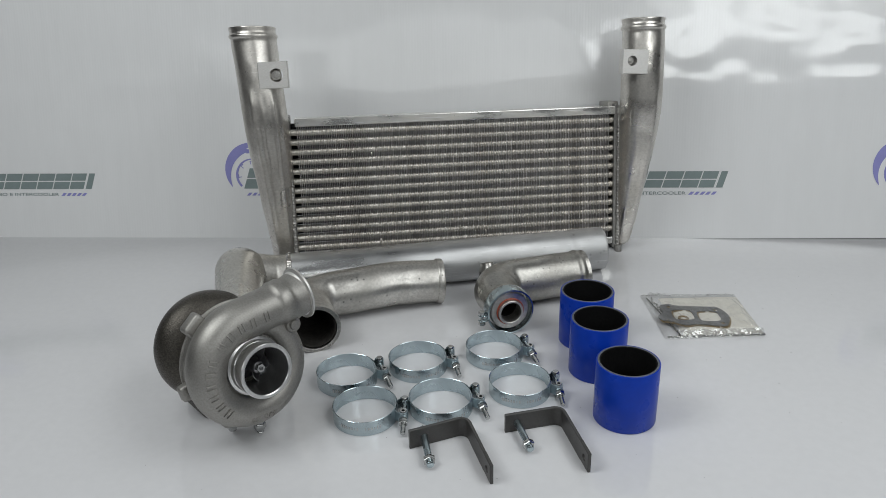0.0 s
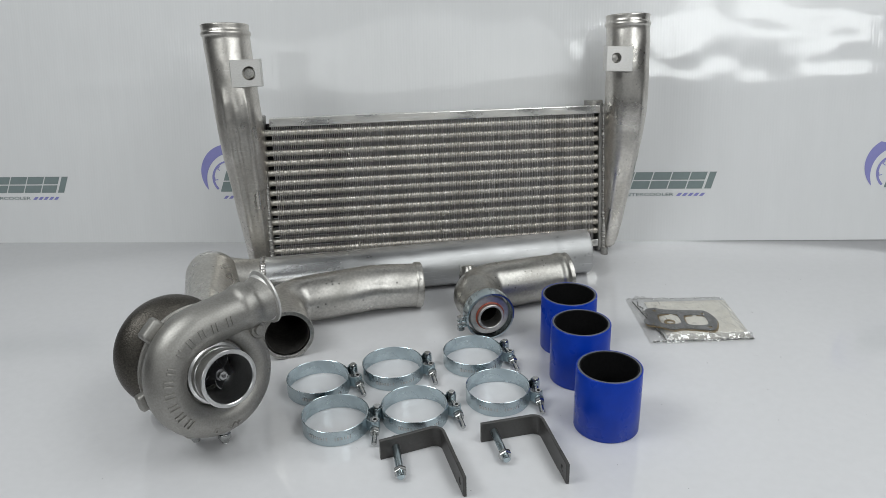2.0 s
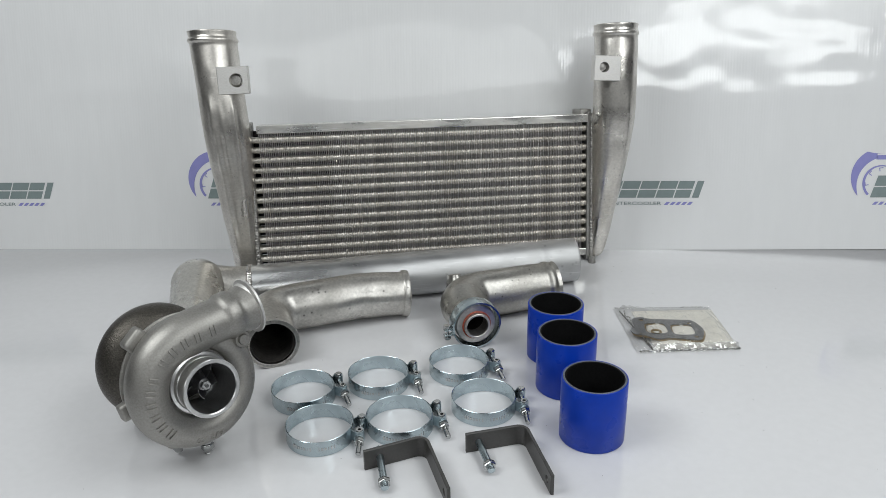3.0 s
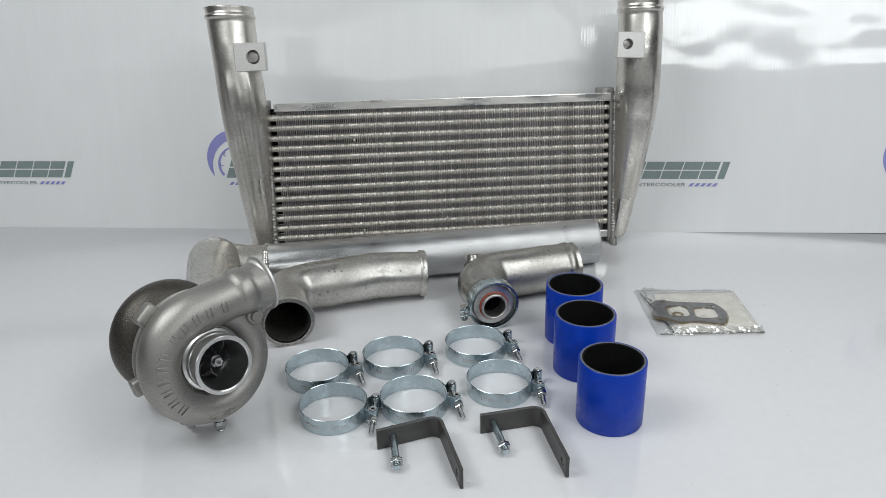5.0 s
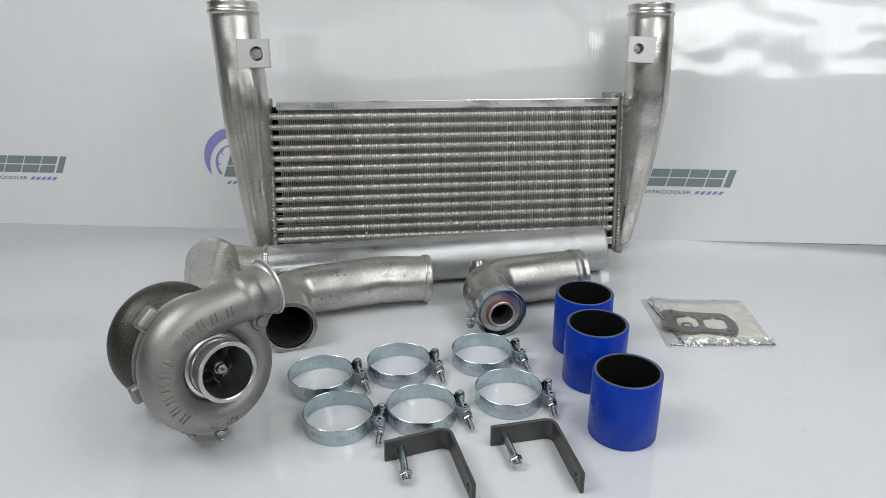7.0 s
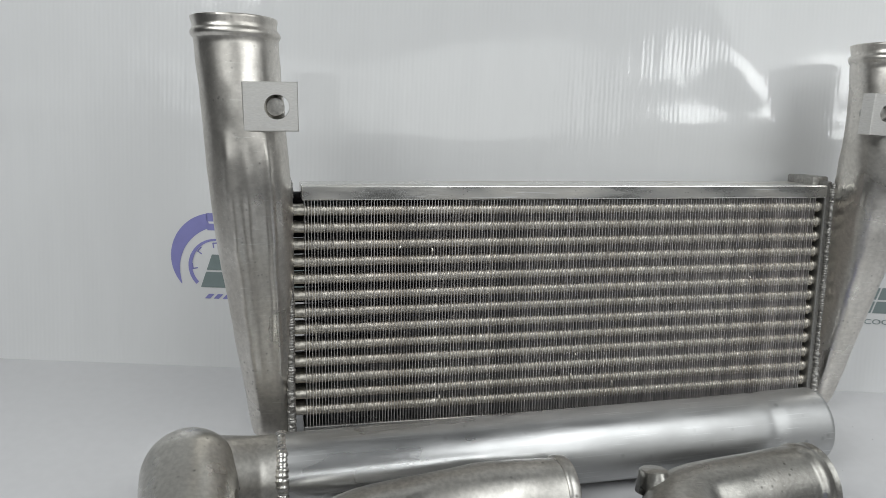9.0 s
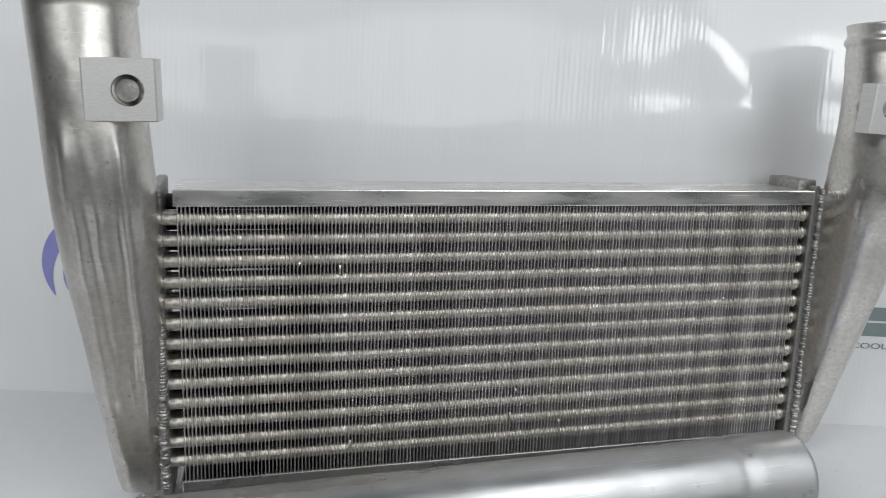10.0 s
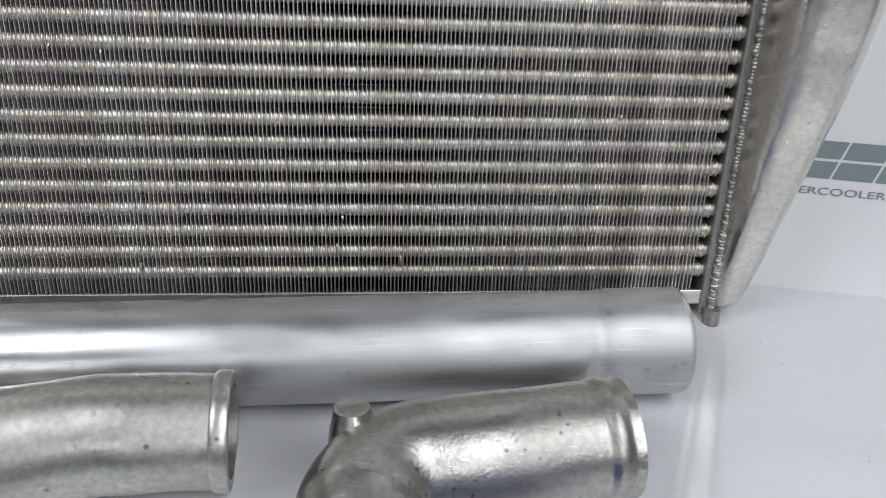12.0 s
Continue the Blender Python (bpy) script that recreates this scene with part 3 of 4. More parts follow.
core_part("top_bar", box(0.0026, 0.5418, -0.003, 0.055, TOP - 0.0133, TOP, 0.0012), BAR, "bright folded aluminium top bar", smooth=0)
core_part("bottom_bar", box(0.0026, 0.5418, -0.001, 0.055, FOOT - 0.0119, FOOT, 0.001), BAR, smooth=0)
for x0, x1 in ((-0.0125, -0.0050), (0.5390, 0.5462)):
    core_part("header_plate", box(x0, x1, -0.003, 0.058, -0.011, TOP + 0.004, 0.0015), HEADER, smooth=0)
for x in (-0.0088, 0.5475):
    pts = [Vector((x + random.uniform(-0.0006, 0.0006), -0.0042 + random.uniform(-0.0005, 0.0005), -0.013 + 0.0025 * i)) for i in range(102)]
    core_part("weld_bead", bead(pts, 0.0037), WELD, "rippled weld bead")
core_part("weld_tab", box(0.5310, 0.5500, 0.008, 0.050, TOP - 0.002, TOP + 0.0085, 0.002), WELD)
for x in (0.5475, -0.0075):
    core_part("drain_stub", lathe([(0.0001, -0.0135), (0.0055, -0.0135), (0.0062, -0.0115), (0.0062, 0.004), (0.0001, 0.004)], 24, False, m=pose(x, -0.007, -0.0085)), WELD)


def flat_tube(height, depth, length, mat, collar=0.0, nose=0.0040):
    """A round-nosed flat tube along x, ridged where the fin collars wrap it."""
    prof = []
    r = height / 2
    for i in range(9):
        a = -math.pi / 2 + math.pi * i / 8
        prof.append((nose * (1 - math.cos(a)), r * math.sin(a)))
    for i in range(5):
        a = math.pi / 2 - math.pi * i / 4
        prof.append((depth - r + r * math.cos(a), r * math.sin(a)))
    bm = bmesh.new()
    cuts = [(0, 0.0), (length, 0.0)]
    if collar:
        rt = random.Random(11)
        cuts = [(0, 0.0), (0.0090, 0.0)]
        x = FIN0 + 0.0060
        while x < length - 0.004:
            k = collar * rt.uniform(0.5, 1.35)
            cuts += [(x - 0.00085, 0.0), (x - 0.00035, k * 0.85), (x + 0.0003, k), (x + 0.0009, k * 0.6), (x + 0.0013, 0.0)]
            x += FIN_PITCH
        cuts.append((length, 0.0))
    rings(bm, [[(x, y - g * (y < depth / 2), z * (1 + g / r)) for y, z in prof] for x, g in cuts], cap=True)
    me = bpy.data.meshes.new("flat_tube")
    bmesh.ops.recalc_face_normals(bm, faces=bm.faces)
    bm.to_mesh(me)
    bm.free()
    me.materials.append(mat)
    me.shade_smooth()
    me.set_sharp_from_angle(angle=radians(50))
    return me


FIN_PITCH = 0.00285
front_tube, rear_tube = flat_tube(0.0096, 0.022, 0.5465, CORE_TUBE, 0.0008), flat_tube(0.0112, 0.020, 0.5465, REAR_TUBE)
ROW0, ROW = TOP - 0.0231, 0.0159
for k in range(13):
    ob = new("core_tube", front_tube)
    ob.parent = cooler
    ob.matrix_local = CORE @ pose(-0.0060, 0.0010, ROW0 - ROW * k)
# added rear row fills the gaps and blocks light from behind
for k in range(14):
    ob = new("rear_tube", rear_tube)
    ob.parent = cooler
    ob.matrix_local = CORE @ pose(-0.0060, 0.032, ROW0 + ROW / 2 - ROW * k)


def fin_mesh(seed):
    rnd = random.Random(seed)
    bm = bmesh.new()
    k, t = 8, 0.00024
    rows = []
    for i in range(k + 1):
        z = FOOT + (TOP - 0.0133 - FOOT) * i / k
        dx = rnd.uniform(-0.00013, 0.00013)
        dy = rnd.uniform(-0.0004, 0.0004)
        rows.append([bm.verts.new(p) for p in ((dx - t, 0.053, z), (dx - t, dy - 0.0003, z), (dx + t, dy - 0.0003, z), (dx + t, 0.053, z))])
    for a, b in zip(rows, rows[1:]):
        for i in range(3):
            bm.faces.new((a[i], a[i + 1], b[i + 1], b[i]))
    me = bpy.data.meshes.new("fin")
    bmesh.ops.recalc_face_normals(bm, faces=bm.faces)
    bm.to_mesh(me)
    bm.free()
    me.materials.append(FIN)
    return me


fins = [fin_mesh(s) for s in range(12)]
rnd = random.Random(4)
for i in range(int((FIN1 - FIN0) / FIN_PITCH)):
    ob = new("fin", fins[rnd.randrange(12)])
    ob.parent = cooler
    ob.matrix_local = CORE @ pose(FIN0 + FIN_PITCH * i + rnd.uniform(-0.00012, 0.00012), rnd.uniform(-0.0003, 0.0003), 0)


# fins bent over by knocks show as bright slivers
rb = random.Random(21)
for i in range(8):
    x, z, h = rb.uniform(0.012, 0.525), rb.uniform(0.02, 0.215), rb.uniform(0.003, 0.008)
    if i == 0:
        x, z, h = 0.0145, 0.1010, 0.019
    bm = bmesh.new()
    lean_x = rb.uniform(-0.0014, 0.0014)
    loops = [[(x + lean_x * f - 0.0006, -0.0002 - 0.0008 * math.sin(math.pi * f), z - h / 2 + h * f), (x + lean_x * f + 0.0006, -0.0006 - 0.0010 * math.sin(math.pi * f), z - h / 2 + h * f),
              (x + lean_x * f + 0.0006, 0.0006, z - h / 2 + h * f), (x + lean_x * f - 0.0006, 0.0006, z - h / 2 + h * f)] for f in [k / 5 for k in range(6)]]
    rings(bm, loops, cap=True)
    core_part("bent_fin", bm, CORE_TUBE)


# ---- long charge pipe with its cast bend ----
ax = Vector((0.98, 0.199, 0)).normalized()
P0 = Vector((-0.0010, 1.0900, 0.0350))
leg = Vector((0.235, -0.972, 0)).normalized()
at_x = lambda x: P0 + ax * ((x - P0.x) / ax.x)  # noqa: E731
pipe = thing("charge_pipe", Matrix.Translation(at_x(0.0)), "long straight aluminium charge pipe with cast bend lying on the table", "pipe")
inv = Matrix.Translation(-at_x(0.0))


def local(points):
    return [inv @ Vector(p) for p in points]


run = smooth_path(local([at_x(-0.2625) - Vector((0, 0, 0.0016)), at_x(0.2328)]), 0.002, 0.02)
bm = sweep(run, lambda s, t: 0.0337 + 0.0004 * s / t + 0.0009 * min(1, max(0, (s - t + 0.056) / 0.010)) - 0.0007 * math.exp(-((s - t + 0.060) / 0.005) ** 2) - (0.0008 if s > t - 0.002 else 0), 0.002, 64, 0.0002, 22)
bm.transform(Matrix.Rotation(-math.atan2(ax.y, ax.x), 4, "Z"))
straight = part("straight_tube", bm, PIPE, pipe, "bright drawn aluminium tube", smooth=30)
straight.matrix_local = Matrix.Rotation(math.atan2(ax.y, ax.x), 4, "Z")
K = Vector((-0.3310, 1.0000, 0.0590))
bendp = smooth_path(local([K + leg * 0.150 - Vector((0, 0, 0.0205)), K - leg * 0.0380]), 0.003, 0.04)


def dome(s, t):
    d = max(0.0, s - (t - 0.0385))
    return (0.0312 + 0.0070 * min(1, s / 0.15)) * math.sqrt(max(0.02, 1 - (d / 0.0387) ** 2))


part("cast_bend", sweep(bendp, dome, 0.004, 56, 0.0004, 34), SMOOTH_CAST, pipe, "shiny cast aluminium bend", smooth=60)
stub = smooth_path(local([at_x(-0.2675) - Vector((0, 0, 0.0024)), at_x(-0.2900) - Vector((0, 0, 0.0015)), K + Vector((0.004, 0.004, -0.010))]), 0.004, 0.05)
part("cast_stub", sweep(stub, lambda s, t: 0.0334 + 0.002 * max(0, (s - 0.02) / 0.05) ** 2, 0.004, 48, 0.0006, 40), CAST, pipe, smooth=60)
wp = []
for i in range(49):
    a = 2 * math.pi * i / 48
    n = Vector((0, 0, 1)) * math.sin(a) + ax.cross(Vector((0, 0, 1))) * math.cos(a)
    wp.append(inv @ (at_x(-0.2650) + ax * random.uniform(-0.0008, 0.0008) - Vector((0, 0, 0.0024)) + n * (0.0308 + random.uniform(-0.0004, 0.0004))))
part("weld_bead", bead(wp, 0.0056), SHINY_WELD, pipe, "shiny rippled weld ring")

# ---- cast elbow with an open mouth ----
ra = Vector((0.9355, 0.353, 0)).normalized()
la = Vector((0.353, -0.9355, 0)).normalized()
KA = Vector((-0.2258, 0.9518, 0.0345))
elbow = thing("cast_elbow", Matrix.Translation(KA), "rough cast aluminium elbow pipe lying on the table", "pipe")
inv = Matrix.Translation(-KA)
up = Vector((0, 0, 1))
pts = local([KA + la * 0.100, KA, KA + ra * 0.140 + la * 0.001 + up * 0.002, KA + ra * 0.182 + la * 0.0050 - up * 0.0005, KA + ra * 0.209 + la * 0.0080 - up * 0.0025])


def elbow_radius(s, t):
    return 0.0340 - 0.0010 * min(1, s / 0.1) - 0.0012 * max(0, 1 - (t - s) / 0.05)


pth = smooth_path(pts, 0.003, 0.043)
part("elbow_tube", sweep(pth, elbow_radius, 0.0045, 52, 0.0009, 32), CAST, elbow, smooth=50)
part("bore", sweep(pth[1:-1], lambda s, t: 0.0284, 0.0008, 40), BORE, elbow, "inside of the pipe, darkened for its shade")
collar = [(0.0305, 0), (0.0346, 0), (0.0352, 0.0010), (0.0352, 0.0050), (0.0340, 0.0065), (0.0320, 0.0065), (0.0305, 0.004)]
part("mouth_ring", lathe(collar, 56, m=along(pth[0], pth[1])), CAST, elbow, "plain ring round the open mouth")
end_bead = [(0.0295, 0), (0.0328, 0.0004), (0.0338, 0.0016), (0.0342, 0.0035), (0.0341, 0.0090), (0.0334, 0.0102), (0.0295, 0.0102)]
part("end_bead", lathe(end_bead, 56, m=along(pth[-1] - (pth[-1] - pth[-2]).normalized() * 0.0102, pth[-1])), CAST, elbow)

# ---- cast elbow with a band clamp flange ----
rb = Vector((0.9517, 0.3069, 0)).normalized()
lb = Vector((0.3069, -0.9517, 0)).normalized()
KB = Vector((0.0462, 0.9974, 0.0345))
flanged = thing("flanged_elbow", Matrix.Translation(KB), "cast aluminium elbow with a steel band clamp on its flange", "pipe")
inv = Matrix.Translation(-KB)


def flanged_radius(s, t):
    r = 0.0275 + 0.0062 * min(1, max(0, (s - 0.028) / 0.03))
    r += 0.0015 * max(0, 1 - ((s - 0.024) / 0.0045) ** 2)
    d = t - s
    r += 0.0018 * max(0, 1 - ((d - 0.0125) / 0.006) ** 2) + 0.0006 * max(0, 1 - d / 0.005)
    return r


pth = smooth_path(local([KB + lb * 0.086, KB, KB + rb * 0.152]), 0.0016, 0.040)
part("elbow_tube", sweep(pth, flanged_radius, 0.004, 52, 0.0008, 34), DARK_CAST, flanged, smooth=50)
part("bore", sweep(pth[2:-1], lambda s, t: 0.0232 + 0.0060 * min(1, max(0, (s - 0.028) / 0.03)), 0.0008, 40), BORE, flanged, "inside of the pipe, darkened for its shade")
face = along(KB + lb * 0.078, KB + lb * 0.2)
face.translation = face.translation - KB
part("flange", lathe([(0.0148, -0.004), (0.0148, 0.0165), (0.0154, 0.0172), (0.0172, 0.0172), (0.0180, 0.0164), (0.0182, 0.0110), (0.0206, 0.0106), (0.0270, 0.0098), (0.0282, 0.0085), (0.0284, 0.001), (0.024, -0.004)], 64, m=face), FLANGE, flanged, "light machined flange face with a raised lip")
part("seal_ring", lathe([(0.0184, 0.0100), (0.0184, 0.0128), (0.0192, 0.0134), (0.0200, 0.0128), (0.0200, 0.0100)], 56, m=face), RED, flanged, "orange-red rubber seal")
band = part("band_clamp", lathe([(0.0312, -0.0055), (0.0338, -0.0045), (0.0345, 0.0), (0.0345, 0.010), (0.0338, 0.0145), (0.0316, 0.0150), (0.0316, 0.0135), (0.0328, 0.012), (0.0328, -0.002)], 64, m=face), ZINC, flanged, "zinc-plated band clamp")
sidev = face.to_3x3() @ Vector((1, 0, 0))
if sidev.x > 0:
    sidev = -sidev
c0 = face.translation + (face.to_3x3() @ Vector((0, 0, 0.005)))
lug = c0 + Vector((-0.0375, -0.012, -0.0085))
part("clamp_screw", rod(0.0022, lug + Vector((0, 0, -0.011)), lug + Vector((0, 0, 0.010)), 12, 0.0003, bm=hexagon(0.0052, 0.004, pose(*(lug + Vector((0, 0, 0.007)))))), ZINC_DARK, band)
bm = hexagon(0.0050, 0.004, pose(*(lug + Vector((0, 0, -0.010)))))
part("clamp_nut", bm, ZINC_DARK, band)
bm = bmesh.new()
for dz in (0.004, -0.0035):
    box(-0.011, 0.004, -0.004, 0.004, dz - 0.0008, dz + 0.0008, 0.0004, 1, bm)
bm.transform(Matrix.Translation(lug + Vector((0.006, 0.002, 0))) @ Matrix.Rotation(radians(20), 4, "Z"))
part("clamp_lug", bm, ZINC, band)
nip_m = along(Vector((-0.002, 0.013, 0.011)), Vector((-0.006, 0.025, 0.041)))
part("cast_lug", lathe([(0.0001, 0), (0.0140, 0), (0.0125, 0.010), (0.0108, 0.017), (0.0100, 0.0245), (0.0088, 0.0260), (0.0001, 0.0262)], 28, False, m=nip_m @ Matrix.Diagonal((1.45, 1.0, 0.72, 1))), DARK_CAST, flanged, "short blunt cast lug")


# ---- silicone hoses ----
def silicone_hose():
    ob = thing("silicone_hose", Matrix(), "short blue silicone hose coupler with black inside standing upright", "hose", "silicone hoses")
    R, H, W = 0.0361, 0.0754, 0.0050
    e = 0.0009
    bm = lathe([(R - 0.0010, H), (R - 0.0003, H - 0.0003), (R, H - e), (R + 0.0002, H * 0.5), (R, e), (R - e, 0), (R - 0.0015, 0), (R - 0.0015, H - 0.0004)], 72)
    part("outer_sleeve", bm, BLUE, ob, smooth=60)
    bm = lathe([(R - 0.0015, 0.0004), (R - 0.0015, H - 0.0002), (R - 0.0022, H + 0.0002), (R - 0.0036, H - 0.0001), (R - 0.0036, 0.0004)], 72)
    part("cut_edge", bm, RIM_GREY, ob, "grey cut edge of the layered rubber")
    bm = lathe([(R - 0.0036, 0.0006), (R - 0.0036, H - 0.0003), (R - W, H - 0.0008), (R - W, 0.0006)], 72)
    part("lining", bm, BLACK, ob, "matt black rubber lining")
    return ob


hose = silicone_hose()
hose.matrix_world = pose(0.2000, 0.7126, 0, 0, 0, 40)
for x, y, r in ((0.1822, 0.8154, 160), (0.1769, 0.8946, 260)):
    copy_thing(hose, pose(x, y, 0, 0, 0, r))


# ---- hose clamps ----
def hose_clamp():
    ob = thing("hose_clamp", Matrix(), "zinc-plated steel T-bolt hose clamp lying flat", "hose clamp", "hose clamps")
    R, H, T = 0.0373, 0.0190, 0.0009
    a0, a1, k = radians(10), radians(350), 90
    bm = bmesh.new()
    loops = []
    for i in range(k + 1):
        a = a0 + (a1 - a0) * i / k
        wob = 0.0003 * math.sin(3 * a)
        c, s = math.cos(a), math.sin(a)
        loops.append([((R + wob + d) * c, (R + wob + d) * s, z) for d, z in ((0, 0.0006), (0, H - 0.0004), (T * 0.5, H), (T, H - 0.0004), (T, 0.0006), (T * 0.5, 0.0002))])
    rings(bm, loops, cap=True)
    band = part("band", bm, ZINC, ob)
    # shallow stamped marks on the outside of the band
    bm = bmesh.new()
    rm = random.Random(5)
    for i in range(13):
        a = radians(-128 + 5.2 * i + (9 if i > 6 else 0))
        mark = Matrix.Rotation(a, 4, "Z") @ pose(R + T - 0.0001, 0, H * 0.50)
        w, h = rm.choice((0.0005, 0.0009, 0.0012)), rm.choice((0.0016, 0.0022))
        box(-0.0003, 0.00045, -w, w, -h, h, bm=bm)
        bm.verts.ensure_lookup_table()
        bmesh.ops.transform(bm, matrix=mark, verts=bm.verts[-8:])
    part("stamp", bm, ZINC_DARK, band, "row of stamped marks", smooth=0)
    bm = bmesh.new()
    loops = []
    for i in range(21):
        a = radians(-22 + 44 * i / 20)
        c, s = math.cos(a), math.sin(a)
        loops.append([((R - 0.0011 + d) * c, (R - 0.0011 + d) * s, z) for d, z in ((0, 0.0008), (0, H - 0.0008), (0.0009, H - 0.0008), (0.0009, 0.0008))])
    rings(bm, loops, cap=True)
    part("bridge", bm, ZINC, ob)
    bx, bz = 0.0462, 0.0100
    for y, name in ((0.0125, "loop"), (-0.0125, "loop")):
        bm = bmesh.new()
        loops = []
        for i in range(13):
            a = radians(-100 + 250 * i / 12) if y > 0 else radians(100 - 250 * i / 12)
            q = Vector((bx - 0.0005 + 0.0052 * math.cos(a), y + 0.0052 * math.sin(a), 0))
            n = Vector((math.cos(a), math.sin(a), 0)) * 0.0005
            loops.append([(q + n + Vector((0, 0, 0.003))), (q + n + Vector((0, 0, 0.0170))), (q - n + Vector((0, 0, 0.0170))), (q - n + Vector((0, 0, 0.003)))])
        rings(bm, loops, cap=True)
        part("loop", bm, ZINC, ob)
        sy = 1 if y > 0 else -1
        bm = bmesh.new()
        a = radians(16 * sy)
        p = Vector(((R + 0.0004) * math.cos(a), (R + 0.0004) * math.sin(a), 0))
        q = Vector((bx - 0.0025, y + 0.0045 * sy, 0))
        n = (q - p).cross(Vector((0, 0, 1))).normalized() * 0.0006
        rings(bm, [[p + n, p - n, q - n, q + n], [v + Vector((0, 0, 0.0125)) for v in (p + n, p - n, q - n, q + n)]], cap=True)
        bm.transform(Matrix.Translation((0, 0, 0.0035)))
        part("lug", bm, ZINC, ob)
        bm = lathe([(0.0020, 0.0005), (0.0040, 0.0005), (0.0042, 0.001), (0.0042, 0.0172), (0.0038, 0.0178), (0.0020, 0.0178)] if y < 0 else [(0.0001, 0.0010), (0.0040, 0.0010), (0.0042, 0.0016), (0.0042, 0.0186), (0.0036, 0.0194), (0.0001, 0.0194)], 24, y < 0, m=pose(bx, y, 0))
        part("trunnion", bm, ZINC_DARK, ob)
    bolt = part("bolt", rod(0.0030, (bx, 0.016, bz), (bx + 0.001, -0.0405, bz - 0.0048), 16, 0.00035), ZINC_DARK, ob, "threaded steel bolt")
    m = along((bx + 0.0002, -0.0185, bz - 0.0012), (bx + 0.0007, -0.04, bz - 0.0045))
    part("nut", hexagon(0.0056, 0.0075, m), ZINC_DARK, bolt)
    part("washer", lathe([(0.003, 0), (0.0058, 0), (0.0058, 0.0011), (0.003, 0.0011)], 20, m=along((bx + 0.0001, -0.0172, bz - 0.001), (bx + 0.0006, -0.04, bz - 0.0045))), ZINC, bolt)
    return ob


clamp = hose_clamp()
clamp.matrix_world = pose(-0.1381, 0.7843, 0, 0, 0, 21)
for x, y, r in ((-0.0499, 0.8184, 13), (0.0507, 0.8484, 14.5), (-0.1045, 0.7079, 1), (-0.0158, 0.7263, 15), (0.0804, 0.7642, 4)):
    copy_thing(clamp, pose(x, y, 0, 0, 0, r))


# ---- bent steel brackets with their bolts ----
def bracket(end, corner, tip, label):
    end, corner, tip = Vector((*end, 0)), Vector((*corner, 0)), Vector((*tip, 0))
    ob = thing("bracket", Matrix.Translation(corner), label, "bracket", "brackets")
    H, T = 0.0240, 0.0036
    path = smooth_path([end - corner, Vector((0, 0, 0)), tip - corner - (tip - corner).normalized() * 0.024], 0.0015, 0.0105)
    bm = bmesh.new()
    loops = []
    for i, p in enumerate(path):
        t = (path[min(i + 1, len(path) - 1)] - path[max(i - 1, 0)]).normalized()
        n = Vector((t.y, -t.x, 0)) * (T / 2)
        lift = Vector((0, 0, 0.0005))
        b = 0.0005
        loops.append([p - n + lift, p - n + Vector((0, 0, H - b)), p - n * 0.8 + Vector((0, 0, H)), p + n * 0.8 + Vector((0, 0, H)), p + n + Vector((0, 0, H - b)), p + n + lift])
    rings(bm, loops, cap=True)
    d2 = (tip - corner).normalized()
    end_piece = holed_plate(0, 0.024, 0.0005, H, -T / 2, T / 2, 0.0125, 0.0115, 0.0042, 24)
    q = tip - corner - d2 * 0.0248
    end_piece.transform(Matrix(((d2.x, -d2.y, 0, q.x), (d2.y, d2.x, 0, q.y), (0, 0, 1, 0), (0, 0, 0, 1))))
    tmp = bpy.data.meshes.new("tmp")
    end_piece.to_mesh(tmp)
    end_piece.free()
    bm.from_mesh(tmp)
    bpy.data.meshes.remove(tmp)
    part("strip", bm, PAINT, ob, smooth=35)
    return ob


for end, corner, tip, hole, far in (((-0.0475, 0.6489), (0.0160, 0.6775), (0.0432, 0.5894), (-0.0316, 0.6566), (-0.0217, 0.6105)),
                                     ((0.0594, 0.6798), (0.1247, 0.6984), (0.1460, 0.6095), (0.0731, 0.6834), (0.0866, 0.6390))):
    ob = bracket(end, corner, tip, "dark grey painted steel angle bracket standing on edge")
    a = Vector((*hole, 0.0120)) - Vector((*corner, 0))
    b = Vector((*far, 0.0072)) - Vector((*corner, 0))
    back = (a - b).normalized()
    bolt = thing("bracket_bolt", Matrix.Translation(Vector((*far, 0))), "zinc-plated bolt with nut pushed through the bracket", "bolt", "bracket bolts")
    off = Vector((*corner, 0)) - Vector((*far, 0))
    a, b = a + off, b + off
    part("shank", rod(0.0040, a + back * 0.006, b, 20, 0.0004), ZINC, bolt)
    part("nut", hexagon(0.0068, 0.0062, along(b + back * 0.0115, b)), ZINC_DARK, bolt)
    part("head", hexagon(0.0060, 0.0045, along(a + back * 0.0060, a + back * 0.02)), ZINC, bolt)


# ---- gasket set in a clear bag ----
bag = thing("gasket_bag", pose(0.3545, 0.9666, 0), "clear plastic bag holding a grey gasket on white paper", "bag")
A, B, C, D = [Vector((x - 0.3560, y - 0.9650, 0)) for x, y in ((0.2796, 1.0263), (0.4241, 1.0295), (0.4253, 0.9068), (0.2892, 0.8957))]


